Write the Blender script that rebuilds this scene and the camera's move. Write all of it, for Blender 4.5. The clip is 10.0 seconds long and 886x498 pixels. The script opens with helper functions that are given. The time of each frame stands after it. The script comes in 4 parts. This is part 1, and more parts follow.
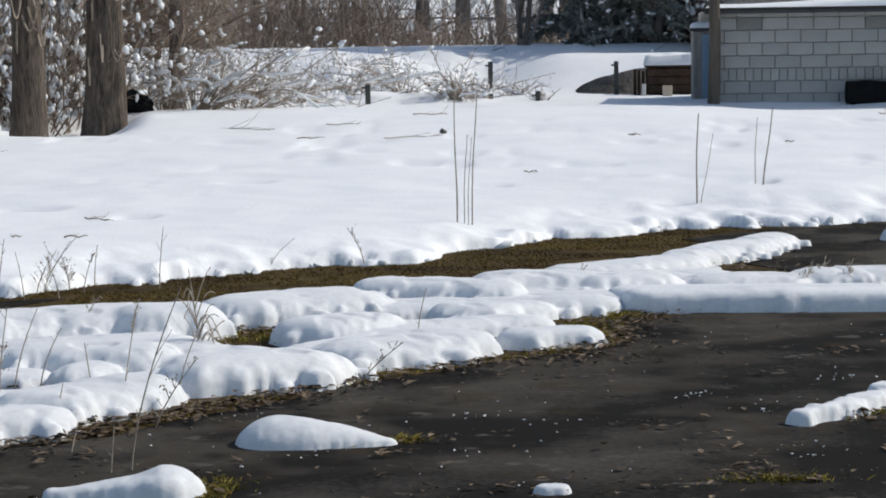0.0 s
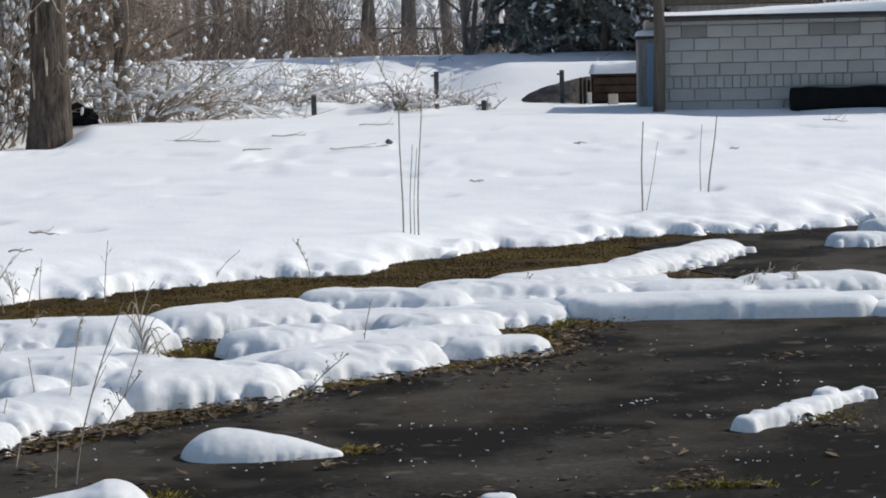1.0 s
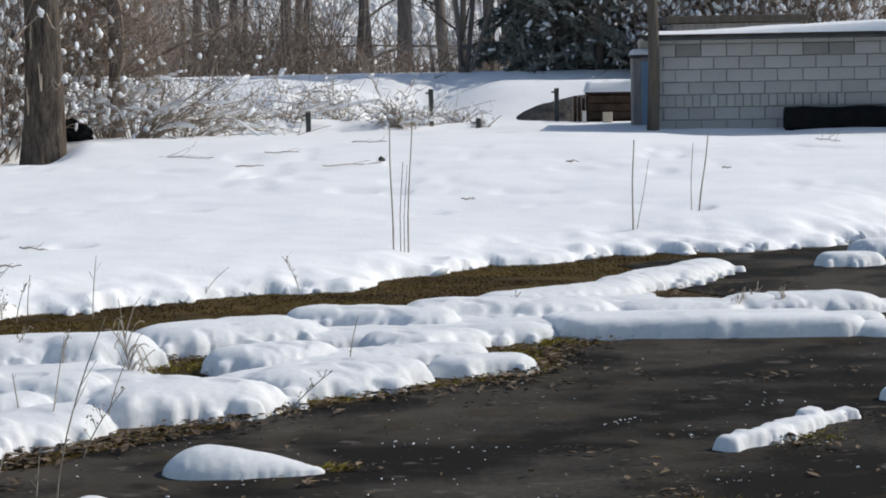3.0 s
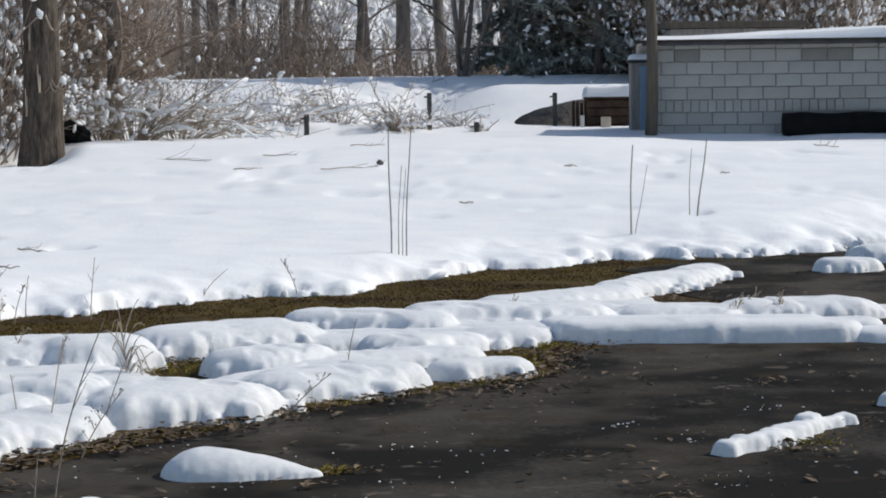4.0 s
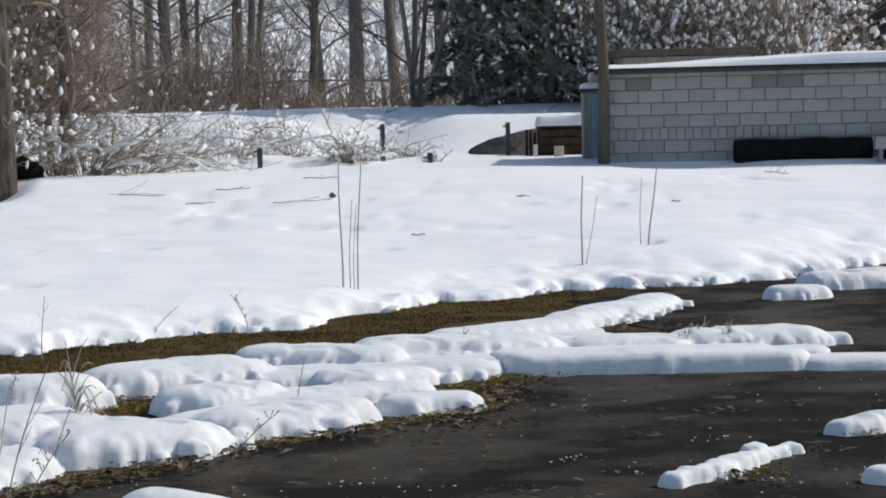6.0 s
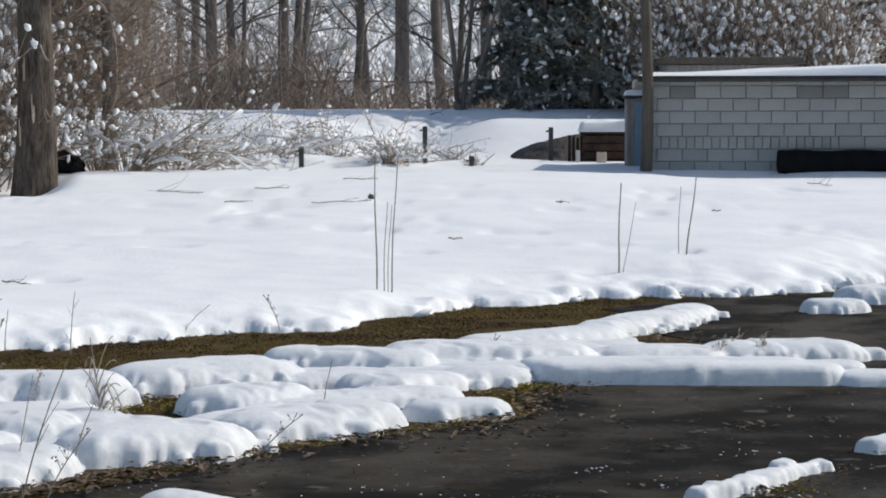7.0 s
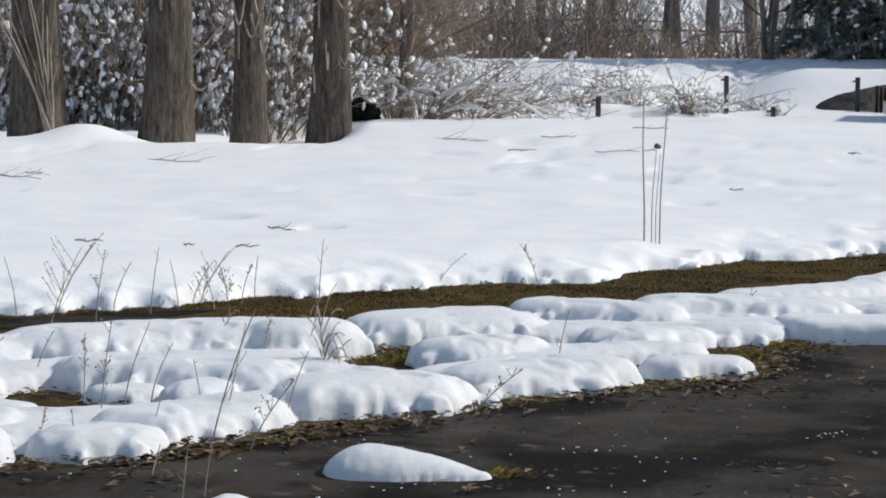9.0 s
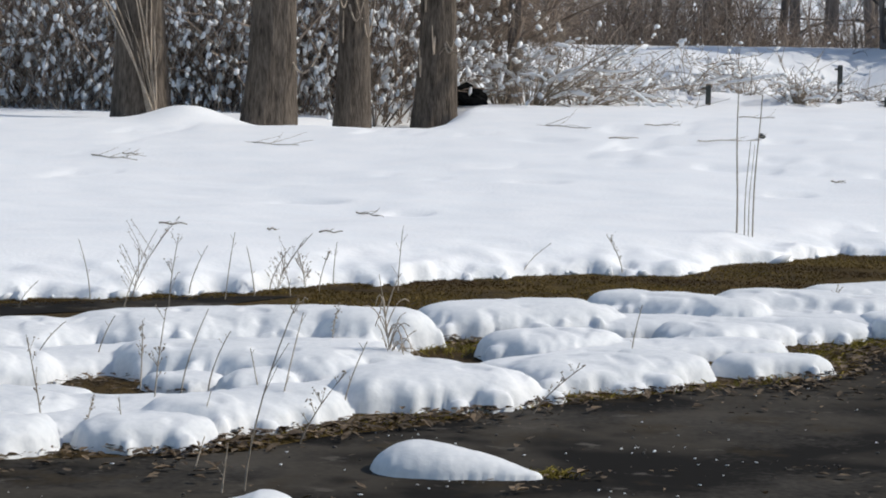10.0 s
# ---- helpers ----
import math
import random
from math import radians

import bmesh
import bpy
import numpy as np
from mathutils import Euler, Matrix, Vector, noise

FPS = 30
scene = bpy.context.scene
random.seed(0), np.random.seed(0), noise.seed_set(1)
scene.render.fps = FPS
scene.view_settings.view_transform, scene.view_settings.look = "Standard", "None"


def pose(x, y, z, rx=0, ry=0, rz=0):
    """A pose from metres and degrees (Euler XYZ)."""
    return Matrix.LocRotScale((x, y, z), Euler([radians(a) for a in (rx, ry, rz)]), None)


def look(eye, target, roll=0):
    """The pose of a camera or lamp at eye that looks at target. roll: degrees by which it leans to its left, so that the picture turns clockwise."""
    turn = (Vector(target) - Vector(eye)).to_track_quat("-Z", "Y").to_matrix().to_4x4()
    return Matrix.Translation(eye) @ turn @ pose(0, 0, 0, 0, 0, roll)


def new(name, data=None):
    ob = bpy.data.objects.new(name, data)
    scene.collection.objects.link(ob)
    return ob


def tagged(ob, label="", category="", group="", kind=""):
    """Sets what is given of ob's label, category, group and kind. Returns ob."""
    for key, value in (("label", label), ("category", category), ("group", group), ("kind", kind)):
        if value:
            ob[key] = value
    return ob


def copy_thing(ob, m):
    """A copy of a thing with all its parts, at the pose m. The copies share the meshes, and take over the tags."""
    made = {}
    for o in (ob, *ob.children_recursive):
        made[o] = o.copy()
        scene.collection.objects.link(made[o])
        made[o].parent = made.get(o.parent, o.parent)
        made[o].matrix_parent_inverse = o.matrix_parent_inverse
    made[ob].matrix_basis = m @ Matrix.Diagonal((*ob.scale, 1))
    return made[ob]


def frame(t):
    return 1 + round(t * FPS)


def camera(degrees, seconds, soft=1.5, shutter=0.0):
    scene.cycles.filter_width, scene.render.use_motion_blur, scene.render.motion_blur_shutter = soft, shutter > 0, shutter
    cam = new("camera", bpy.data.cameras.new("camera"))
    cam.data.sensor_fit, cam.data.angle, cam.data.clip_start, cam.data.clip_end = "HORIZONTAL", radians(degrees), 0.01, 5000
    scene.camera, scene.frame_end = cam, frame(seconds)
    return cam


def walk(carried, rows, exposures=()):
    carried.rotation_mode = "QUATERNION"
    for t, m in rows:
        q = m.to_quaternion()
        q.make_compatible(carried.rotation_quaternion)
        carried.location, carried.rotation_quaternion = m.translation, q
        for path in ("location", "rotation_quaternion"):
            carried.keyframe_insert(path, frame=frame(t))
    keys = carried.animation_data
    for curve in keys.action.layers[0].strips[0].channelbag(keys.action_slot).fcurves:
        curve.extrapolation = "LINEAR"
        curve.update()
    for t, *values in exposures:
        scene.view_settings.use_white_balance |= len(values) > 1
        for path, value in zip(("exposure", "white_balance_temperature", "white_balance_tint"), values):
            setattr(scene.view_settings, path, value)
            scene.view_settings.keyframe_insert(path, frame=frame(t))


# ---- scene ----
cam = camera(22.0, 10.0, soft=1.9)
PATH = [
    (0, (0.175, 0.283, 1.54), (0.084, 2.273, 1.357), -0.8),
    (0.5, (0.182, 0.302, 1.538), (0.122, 2.293, 1.356), -0.7),
    (1, (0.194, 0.286, 1.54), (0.148, 2.278, 1.365), -1.3),
    (1.5, (0.222, 0.285, 1.542), (0.181, 2.278, 1.378), -1.0),
    (2, (0.236, 0.306, 1.535), (0.187, 2.299, 1.374), -0.7),
    (2.5, (0.247, 0.327, 1.528), (0.191, 2.319, 1.361), -1.1),
    (3, (0.248, 0.281, 1.543), (0.205, 2.274, 1.383), -1.0),
    (3.2, (0.253, 0.27, 1.541), (0.209, 2.264, 1.387), -0.2),
    (4.3, (0.236, 0.279, 1.541), (0.197, 2.272, 1.38), -0.8),
    (4.5, (0.244, 0.247, 1.55), (0.213, 2.24, 1.382), -0.6),
    (5, (0.255, 0.321, 1.538), (0.258, 2.312, 1.353), -1.0),
    (5.5, (0.283, 0.285, 1.559), (0.305, 2.278, 1.39), -0.3),
    (6, (0.292, 0.24, 1.574), (0.289, 2.235, 1.442), -1.4),
    (6.2, (0.289, 0.147, 1.583), (0.265, 2.143, 1.461), -1.2),
    (7.3, (0.373, 0.46, 1.563), (0.334, 2.455, 1.423), -0.0),
    (7.5, (0.38, 0.502, 1.546), (0.349, 2.495, 1.387), -0.5),
    (8, (0.475, 0.542, 1.555), (0.362, 2.532, 1.391), 0.2),
    (8.5, (0.621, 0.682, 1.556), (0.338, 2.656, 1.399), -0.6),
    (9, (0.726, 0.825, 1.536), (0.406, 2.792, 1.364), 0.1),
    (9.5, (0.798, 1.008, 1.54), (0.482, 2.975, 1.363), 0.7),
    (10, (0.916, 1.104, 1.541), (0.493, 3.05, 1.355), 0.8),
]
walk(cam, [(t, look(eye, target, roll)) for t, eye, target, roll in PATH], ((0, 0.03, 6680, 9), (10, 0.03, 6680, 9)))

# ---- light ----
SUN_AZ, SUN_EL = radians(70), radians(39)   # azimuth from +y towards +x
world = bpy.data.worlds.new("sky")
scene.world = world
world.use_nodes = True
wn = world.node_tree.nodes
sky = wn.new("ShaderNodeTexSky")
sky.sky_type, sky.sun_disc = "NISHITA", False
sky.sun_elevation, sky.sun_rotation = SUN_EL, SUN_AZ
sky.dust_density, sky.air_density, sky.ozone_density = 1.0, 1.0, 1.0
world.node_tree.links.new(sky.outputs[0], wn["Background"].inputs[0])
wn["Background"].inputs[1].default_value = 0.12
sun = new("sun", bpy.data.lights.new("sun", "SUN"))
sun.data.energy, sun.data.angle, sun.data.color = 2.84, radians(0.55), (1.0, 0.96, 0.89)
sun.matrix_world = look((math.sin(SUN_AZ) * math.cos(SUN_EL) * 60, math.cos(SUN_AZ) * math.cos(SUN_EL) * 60, math.sin(SUN_EL) * 60), (0, 0, 0))
scene.view_settings.exposure = 0.0


# ---- materials ----
def mat(name, dark, light, scale=4.0, fine=40.0, rough=0.8, bump=0.3, depth=0.01, spec=0.3, metal=0.0, stretch=(1, 1, 1), vary=0.0, mid=0.5, island=0.0, width=0.16, share=0.45):
    """Two-scale noise between two colours, with fine relief."""
    m = bpy.data.materials.new(name)
    m.use_nodes = True
    n, l = m.node_tree.nodes, m.node_tree.links
    bsdf = n["Principled BSDF"]
    tc, mp = n.new("ShaderNodeTexCoord"), n.new("ShaderNodeMapping")
    mp.inputs["Scale"].default_value = stretch
    l.new(tc.outputs["Object"], mp.inputs[0])
    big, small = n.new("ShaderNodeTexNoise"), n.new("ShaderNodeTexNoise")
    for t, s, d in ((big, scale, 4), (small, fine, 3)):
        t.inputs["Scale"].default_value, t.inputs["Detail"].default_value = s, d
        l.new(mp.outputs[0], t.inputs[0])
    mix = n.new("ShaderNodeMath")
    mix.operation = "MULTIPLY_ADD"
    mix.inputs[1].default_value = share
    l.new(small.outputs[0], mix.inputs[0])
    half = n.new("ShaderNodeMath")
    half.operation = "MULTIPLY"
    half.inputs[1].default_value = 1 - share
    l.new(big.outputs[0], half.inputs[0])
    l.new(half.outputs[0], mix.inputs[2])
    ramp = n.new("ShaderNodeValToRGB")
    ramp.color_ramp.elements[0].position, ramp.color_ramp.elements[1].position = mid - width, mid + width
    ramp.color_ramp.elements[0].color, ramp.color_ramp.elements[1].color = (*dark, 1), (*light, 1)
    l.new(mix.outputs[0], ramp.inputs[0])
    colour = ramp.outputs[0]
    if vary or island:
        hsv = n.new("ShaderNodeHueSaturation")
        if vary:
            src = n.new("ShaderNodeObjectInfo").outputs["Random"]
        else:
            src = n.new("ShaderNodeNewGeometry").outputs["Random Per Island"]
        amount = vary or island
        rng = n.new("ShaderNodeMapRange")
        rng.inputs["To Min"].default_value, rng.inputs["To Max"].default_value = 1 - amount, 1 + amount
        l.new(src, rng.inputs[0])
        l.new(rng.outputs[0], hsv.inputs["Value"])
        l.new(colour, hsv.inputs["Color"])
        colour = hsv.outputs[0]
    l.new(colour, bsdf.inputs["Base Color"])
    bsdf.inputs["Roughness"].default_value, bsdf.inputs["Metallic"].default_value = rough, metal
    bsdf.inputs["Specular IOR Level"].default_value = spec
    if bump:
        b = n.new("ShaderNodeBump")
        b.inputs["Strength"].default_value, b.inputs["Distance"].default_value = bump, depth
        l.new(mix.outputs[0], b.inputs["Height"])
        l.new(b.outputs[0], bsdf.inputs["Normal"])
    return m


M_SNOW = mat("snow", (0.81, 0.83, 0.85), (0.89, 0.89, 0.895), 2.2, 30, 0.75, 0.45, 0.02, 0.12)
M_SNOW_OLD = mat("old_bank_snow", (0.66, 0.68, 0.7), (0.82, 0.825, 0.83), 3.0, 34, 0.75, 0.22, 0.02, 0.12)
M_SNOW_CLUMP = mat("clump_snow", (0.8, 0.82, 0.85), (0.9, 0.9, 0.9), 6, 40, 0.6, 0.3, 0.02, 0.2)
M_ASPHALT = mat("asphalt", (0.0145, 0.0132, 0.0117), (0.07, 0.063, 0.054), 1.15, 45, 0.95, 0.6, 0.007, 0.05, stretch=(0.8, 0.8, 1), mid=0.575, width=0.085, share=0.2)


def flecks(m, colour, scale, low, high, stretch=(1, 1, 1), strength=0.8):
    """Dried residue in small irregular patches over a material's base colour."""
    n, l = m.node_tree.nodes, m.node_tree.links
    bsdf = n["Principled BSDF"]
    old = bsdf.inputs["Base Color"].links[0].from_socket
    tc, mp, tex, ramp, mix = n.new("ShaderNodeTexCoord"), n.new("ShaderNodeMapping"), n.new("ShaderNodeTexNoise"), n.new("ShaderNodeValToRGB"), n.new("ShaderNodeMix")
    mp.inputs["Scale"].default_value = stretch
    l.new(tc.outputs["Object"], mp.inputs[0])
    l.new(mp.outputs[0], tex.inputs[0])
    tex.inputs["Scale"].default_value, tex.inputs["Detail"].default_value, tex.inputs["Roughness"].default_value = scale, 5, 0.65
    ramp.color_ramp.elements[0].position, ramp.color_ramp.elements[1].position = low, high
    ramp.color_ramp.elements[0].color, ramp.color_ramp.elements[1].color = (0, 0, 0, 1), (strength, strength, strength, 1)
    l.new(tex.outputs[0], ramp.inputs[0])
    mix.data_type = "RGBA"
    l.new(ramp.outputs[0], mix.inputs["Factor"])
    l.new(old, mix.inputs["A"])
    mix.inputs["B"].default_value = (*colour, 1)
    l.new(mix.outputs["Result"], bsdf.inputs["Base Color"])


flecks(M_ASPHALT, (0.11, 0.1, 0.088), 5.5, 0.61, 0.67, (0.7, 1, 1))


def film(m, colour, across, low, high, strength):
    """A strip of dried soil washed out along a line: its shape is a band across one direction, broken by noise."""
    n, l = m.node_tree.nodes, m.node_tree.links
    bsdf = n["Principled BSDF"]
    old = bsdf.inputs["Base Color"].links[0].from_socket
    tc, dot, tex, add, ramp, mix = n.new("ShaderNodeTexCoord"), n.new("ShaderNodeVectorMath"), n.new("ShaderNodeTexNoise"), n.new("ShaderNodeMath"), n.new("ShaderNodeValToRGB"), n.new("ShaderNodeMix")
    dot.operation = "DOT_PRODUCT"
    dot.inputs[1].default_value = across
    l.new(tc.outputs["Object"], dot.inputs[0])
    span = n.new("ShaderNodeMapRange")
    span.inputs["From Min"].default_value, span.inputs["From Max"].default_value = low, high
    l.new(dot.outputs["Value"], span.inputs[0])
    l.new(tc.outputs["Object"], tex.inputs[0])
    tex.inputs["Scale"].default_value, tex.inputs["Detail"].default_value = 1.7, 5
    add.operation = "MULTIPLY_ADD"
    add.inputs[1].default_value, add.inputs[2].default_value = 3.0, -1.5
    l.new(tex.outputs[0], add.inputs[0])
    both = n.new("ShaderNodeMath")
    l.new(span.outputs[0], both.inputs[0])
    l.new(add.outputs[0], both.inputs[1])
    ramp.color_ramp.elements[0].position, ramp.color_ramp.elements[1].position = 0.0, 0.95
    ramp.color_ramp.elements[0].color = ramp.color_ramp.elements[1].color = (0, 0, 0, 1)
    for at, v in ((0.3, 1.0), (0.45, 0.85)):
        ramp.color_ramp.elements.new(at).color = (v * strength, v * strength, v * strength, 1)
    l.new(both.outputs[0], ramp.inputs[0])
    mix.data_type = "RGBA"
    l.new(ramp.outputs[0], mix.inputs["Factor"])
    l.new(old, mix.inputs["A"])
    mix.inputs["B"].default_value = (*colour, 1)
    l.new(mix.outputs["Result"], bsdf.inputs["Base Color"])


film(M_ASPHALT, (0.078, 0.068, 0.055), (0.81, -0.59, 0.0), -6.7, -5.4, 0.62)
flecks(M_ASPHALT, (0.045, 0.034, 0.02), 2.1, 0.56, 0.68, (1, 1, 1), 0.7)
M_GROUND = mat("wet_soil_and_grass", (0.022, 0.015, 0.008), (0.1, 0.066, 0.026), 2.2, 38, 0.95, 1.0, 0.04, 0.08)
flecks(M_GROUND, (0.115, 0.08, 0.02), 1.1, 0.5, 0.66, (0.5, 1.3, 1), 0.7)
M_GRASS = mat("winter_grass", (0.06, 0.036, 0.016), (0.2, 0.142, 0.042), 1.5, 20, 0.9, 0, 0, 0.08, island=0.45, stretch=(0.5, 1.3, 1), width=0.1, share=0.2)
M_TUFT = mat("yellow_green_tuft", (0.16, 0.12, 0.03), (0.34, 0.28, 0.06), 6, 30, 0.85, 0, 0, 0.1, island=0.4)
M_LEAF = mat("dead_leaf", (0.04, 0.024, 0.013), (0.2, 0.145, 0.09), 14, 60, 0.7, 0.2, 0.004, 0.3, island=0.6)
M_BARK = mat("ridged_bark", (0.034, 0.027, 0.022), (0.18, 0.148, 0.12), 5, 18, 0.95, 1.0, 0.04, 0.15, stretch=(3, 3, 0.5))
M_BARK_FAR = mat("dark_bark", (0.08, 0.068, 0.06), (0.19, 0.165, 0.15), 3, 12, 0.9, 0.5, 0.03, 0.15, stretch=(3, 3, 0.4), vary=0.35)
M_TWIG = mat("pale_twig", (0.22, 0.175, 0.135), (0.44, 0.37, 0.3), 9, 40, 0.8, 0, 0, 0.2, island=0.35)
M_BRUSH = mat("brown_brush", (0.2, 0.155, 0.125), (0.38, 0.31, 0.255), 2, 10, 0.9, 0, 0, 0.1, island=0.45)
M_STALK = mat("dry_stalk", (0.26, 0.215, 0.17), (0.46, 0.4, 0.33), 9, 60, 0.8, 0, 0, 0.2)
M_NEEDLE = mat("conifer_needles", (0.13, 0.14, 0.125), (0.26, 0.27, 0.24), 3, 20, 0.8, 0, 0, 0.2, island=0.4)
M_BLOCK = mat("painted_block", (0.27, 0.275, 0.27), (0.4, 0.402, 0.392), 1.6, 40, 0.9, 0.5, 0.01, 0.15, vary=0.08)
M_MORTAR = mat("mortar", (0.24, 0.24, 0.235), (0.35, 0.35, 0.345), 6, 60, 0.95, 0.4, 0.01, 0.1)
M_FASCIA = mat("dark_fascia", (0.03, 0.032, 0.034), (0.07, 0.07, 0.07), 4, 40, 0.7, 0.2, 0.005, 0.3)
M_ROOF = mat("roofing_felt", (0.05, 0.045, 0.04), (0.12, 0.1, 0.085), 4, 50, 0.9, 0.4, 0.01, 0.2)
M_BLUE = mat("faded_blue_paint", (0.16, 0.26, 0.38), (0.24, 0.35, 0.47), 3, 30, 0.6, 0.2, 0.004, 0.35, stretch=(2, 2, 0.6))
M_GREY = mat("grey_weathered_wood", (0.17, 0.165, 0.16), (0.34, 0.33, 0.32), 4, 30, 0.85, 0.5, 0.008, 0.2, stretch=(4, 4, 0.5))
M_POLE = mat("weathered_pole_wood", (0.065, 0.055, 0.045), (0.14, 0.12, 0.1), 4, 30, 0.9, 0.6, 0.01, 0.2, stretch=(6, 6, 0.4))
M_RUST = mat("dark_stained_wood", (0.022, 0.015, 0.011), (0.07, 0.045, 0.033), 4, 30, 0.85, 0.5, 0.01, 0.2, vary=0.3)
M_BLACK = mat("black_plastic", (0.006, 0.0065, 0.007), (0.013, 0.0135, 0.014), 5, 40, 0.9, 0.2, 0.004, 0.08)
M_CARD = mat("faded_cardboard", (0.42, 0.36, 0.29), (0.6, 0.54, 0.46), 6, 40, 0.85, 0.1, 0.003, 0.2)
M_STEEL = mat("painted_steel_post", (0.03, 0.035, 0.033), (0.07, 0.075, 0.07), 12, 60, 0.6, 0.2, 0.002, 0.4)
M_SIDING = mat("dark_siding", (0.03, 0.026, 0.028), (0.06, 0.05, 0.052), 2, 20, 0.8, 0.2, 0.005, 0.3, stretch=(0.5, 0.5, 6))
M_TRIM = mat("pale_trim", (0.45, 0.45, 0.44), (0.62, 0.61, 0.6), 4, 30, 0.7, 0.1, 0.003, 0.3)
M_DARK_GREY = mat("rough_dark_grey", (0.05, 0.045, 0.04), (0.14, 0.13, 0.12), 3, 20, 0.95, 0.8, 0.05, 0.1)


# ---- helpers for meshes ----
def part(name, data, material, parent=None, label=""):
    """Links a bmesh or a mesh as one object, under a thing or a part."""
    if isinstance(data, bmesh.types.BMesh):
        me = bpy.data.meshes.new(name)
        data.to_mesh(me)
        data.free()
    else:
        me = data
    if material and not me.materials:
        me.materials.append(material)
    ob = new(name, me)
    if parent:
        ob.parent = parent
    return tagged(ob, label)


def raw(name, verts, faces, smooth=False):
    me = bpy.data.meshes.new(name)
    me.from_pydata([tuple(v) for v in np.asarray(verts).tolist()], [], np.asarray(faces).tolist() if not isinstance(faces, list) else faces)
    if smooth:
        me.polygons.foreach_set("use_smooth", [True] * len(me.polygons))
    me.update()
    return me


def thing(name, at, label, category, group="", kind=""):
    ob = new(name)
    ob.location = at
    return tagged(ob, label, category, group, kind)


def box(size, at=(0, 0, 0), bevel=0.01, bm=None, turn=0.0):
    bm = bm or bmesh.new()
    got = bmesh.ops.create_cube(bm, size=1)["verts"]
    bmesh.ops.scale(bm, vec=size, verts=got)
    if bevel:
        edges = list({e for v in got for e in v.link_edges})
        r = bmesh.ops.bevel(bm, geom=edges, offset=bevel, segments=1, affect="EDGES")
        got = list({v for f in r["faces"] for v in f.verts} | {v for v in got if v.is_valid})
    bmesh.ops.transform(bm, matrix=pose(*at, 0, 0, turn), verts=got)
    return bm


def lattice(ix, iy, seed):
    h = np.sin(ix * 127.1 + iy * 311.7 + seed * 74.7) * 43758.5453
    return h - np.floor(h)


def vnoise(x, y, seed=0):
    """Value noise from 0 to 1 over arrays."""
    ix, iy = np.floor(x), np.floor(y)
    fx, fy = x - ix, y - iy
    fx, fy = fx * fx * (3 - 2 * fx), fy * fy * (3 - 2 * fy)
    a, b = lattice(ix, iy, seed), lattice(ix + 1, iy, seed)
    c, d = lattice(ix, iy + 1, seed), lattice(ix + 1, iy + 1, seed)
    return (a + (b - a) * fx) * (1 - fy) + (c + (d - c) * fx) * fy


def fbm(x, y, seed=0, octaves=3):
    out, amp, tot = 0, 1.0, 0.0
    for k in range(octaves):
        out, tot = out + amp * (vnoise(x * 2 ** k, y * 2 ** k, seed + k) - 0.5), tot + amp
        amp *= 0.5
    return out / tot


def ease(v, a, b):
    t = np.clip((v - a) / (b - a), 0, 1)
    return t * t * (3 - 2 * t)


def grid_mesh(name, xs, ys, z, keep=None):
    nx, ny = len(xs), len(ys)
    gx, gy = np.meshgrid(xs, ys)
    verts = np.stack([gx, gy, z], -1).reshape(-1, 3)
    i = (np.arange(ny - 1)[:, None] * nx + np.arange(nx - 1)[None]).ravel()
    quads = np.stack([i, i + 1, i + nx + 1, i + nx], -1)
    if keep is not None:
        k = keep.ravel()
        quads = quads[k[quads].any(1)]
        used = np.unique(quads)
        remap = np.zeros(nx * ny, int)
        remap[used] = np.arange(len(used))
        verts, quads = verts[used], remap[quads]
    return raw(name, verts, quads, smooth=True)


def tubes(name, paths, radii, sides=3):
    """Tapered tubes along polylines: paths (n, k, 3), radii (n, k). All in one mesh."""
    p = np.asarray(paths, float)
    r = np.asarray(radii, float)
    n, k, _ = p.shape
    d = np.gradient(p, axis=1)
    d /= np.linalg.norm(d, axis=-1, keepdims=True) + 1e-9
    ref = np.where(np.abs(d[..., 2:3]) > 0.8, np.array([1.0, 0, 0]), np.array([0, 0, 1.0]))
    u = np.cross(d, ref)
    u /= np.linalg.norm(u, axis=-1, keepdims=True) + 1e-9
    v = np.cross(d, u)
    a = np.arange(sides) * 2 * np.pi / sides
    ring = p[:, :, None] + r[:, :, None, None] * (np.cos(a)[:, None] * u[:, :, None] + np.sin(a)[:, None] * v[:, :, None])
    base = (np.arange(n)[:, None, None] * k + np.arange(k - 1)[None, :, None]) * sides
    s = np.arange(sides)[None, None]
    t = (s + 1) % sides
    quads = np.stack([base + s, base + t, base + sides + t, base + sides + s], -1).reshape(-1, 4)
    return raw(name, ring.reshape(-1, 3), quads, smooth=True)


def twig_paths(rng, start, way, length, bend=0.35, k=4, droop=0.0):
    """Curved paths from start points along ways."""
    n = len(start)
    way = way / (np.linalg.norm(way, axis=1, keepdims=True) + 1e-9)
    side = rng.normal(size=(n, 3)) * bend
    s = np.linspace(0, 1, k)[None, :, None]
    p = start[:, None] + length[:, None, None] * (way[:, None] * s + side[:, None] * s * s * 0.5)
    p[..., 2] -= droop * length[:, None] * s[..., 0] ** 2
    return p


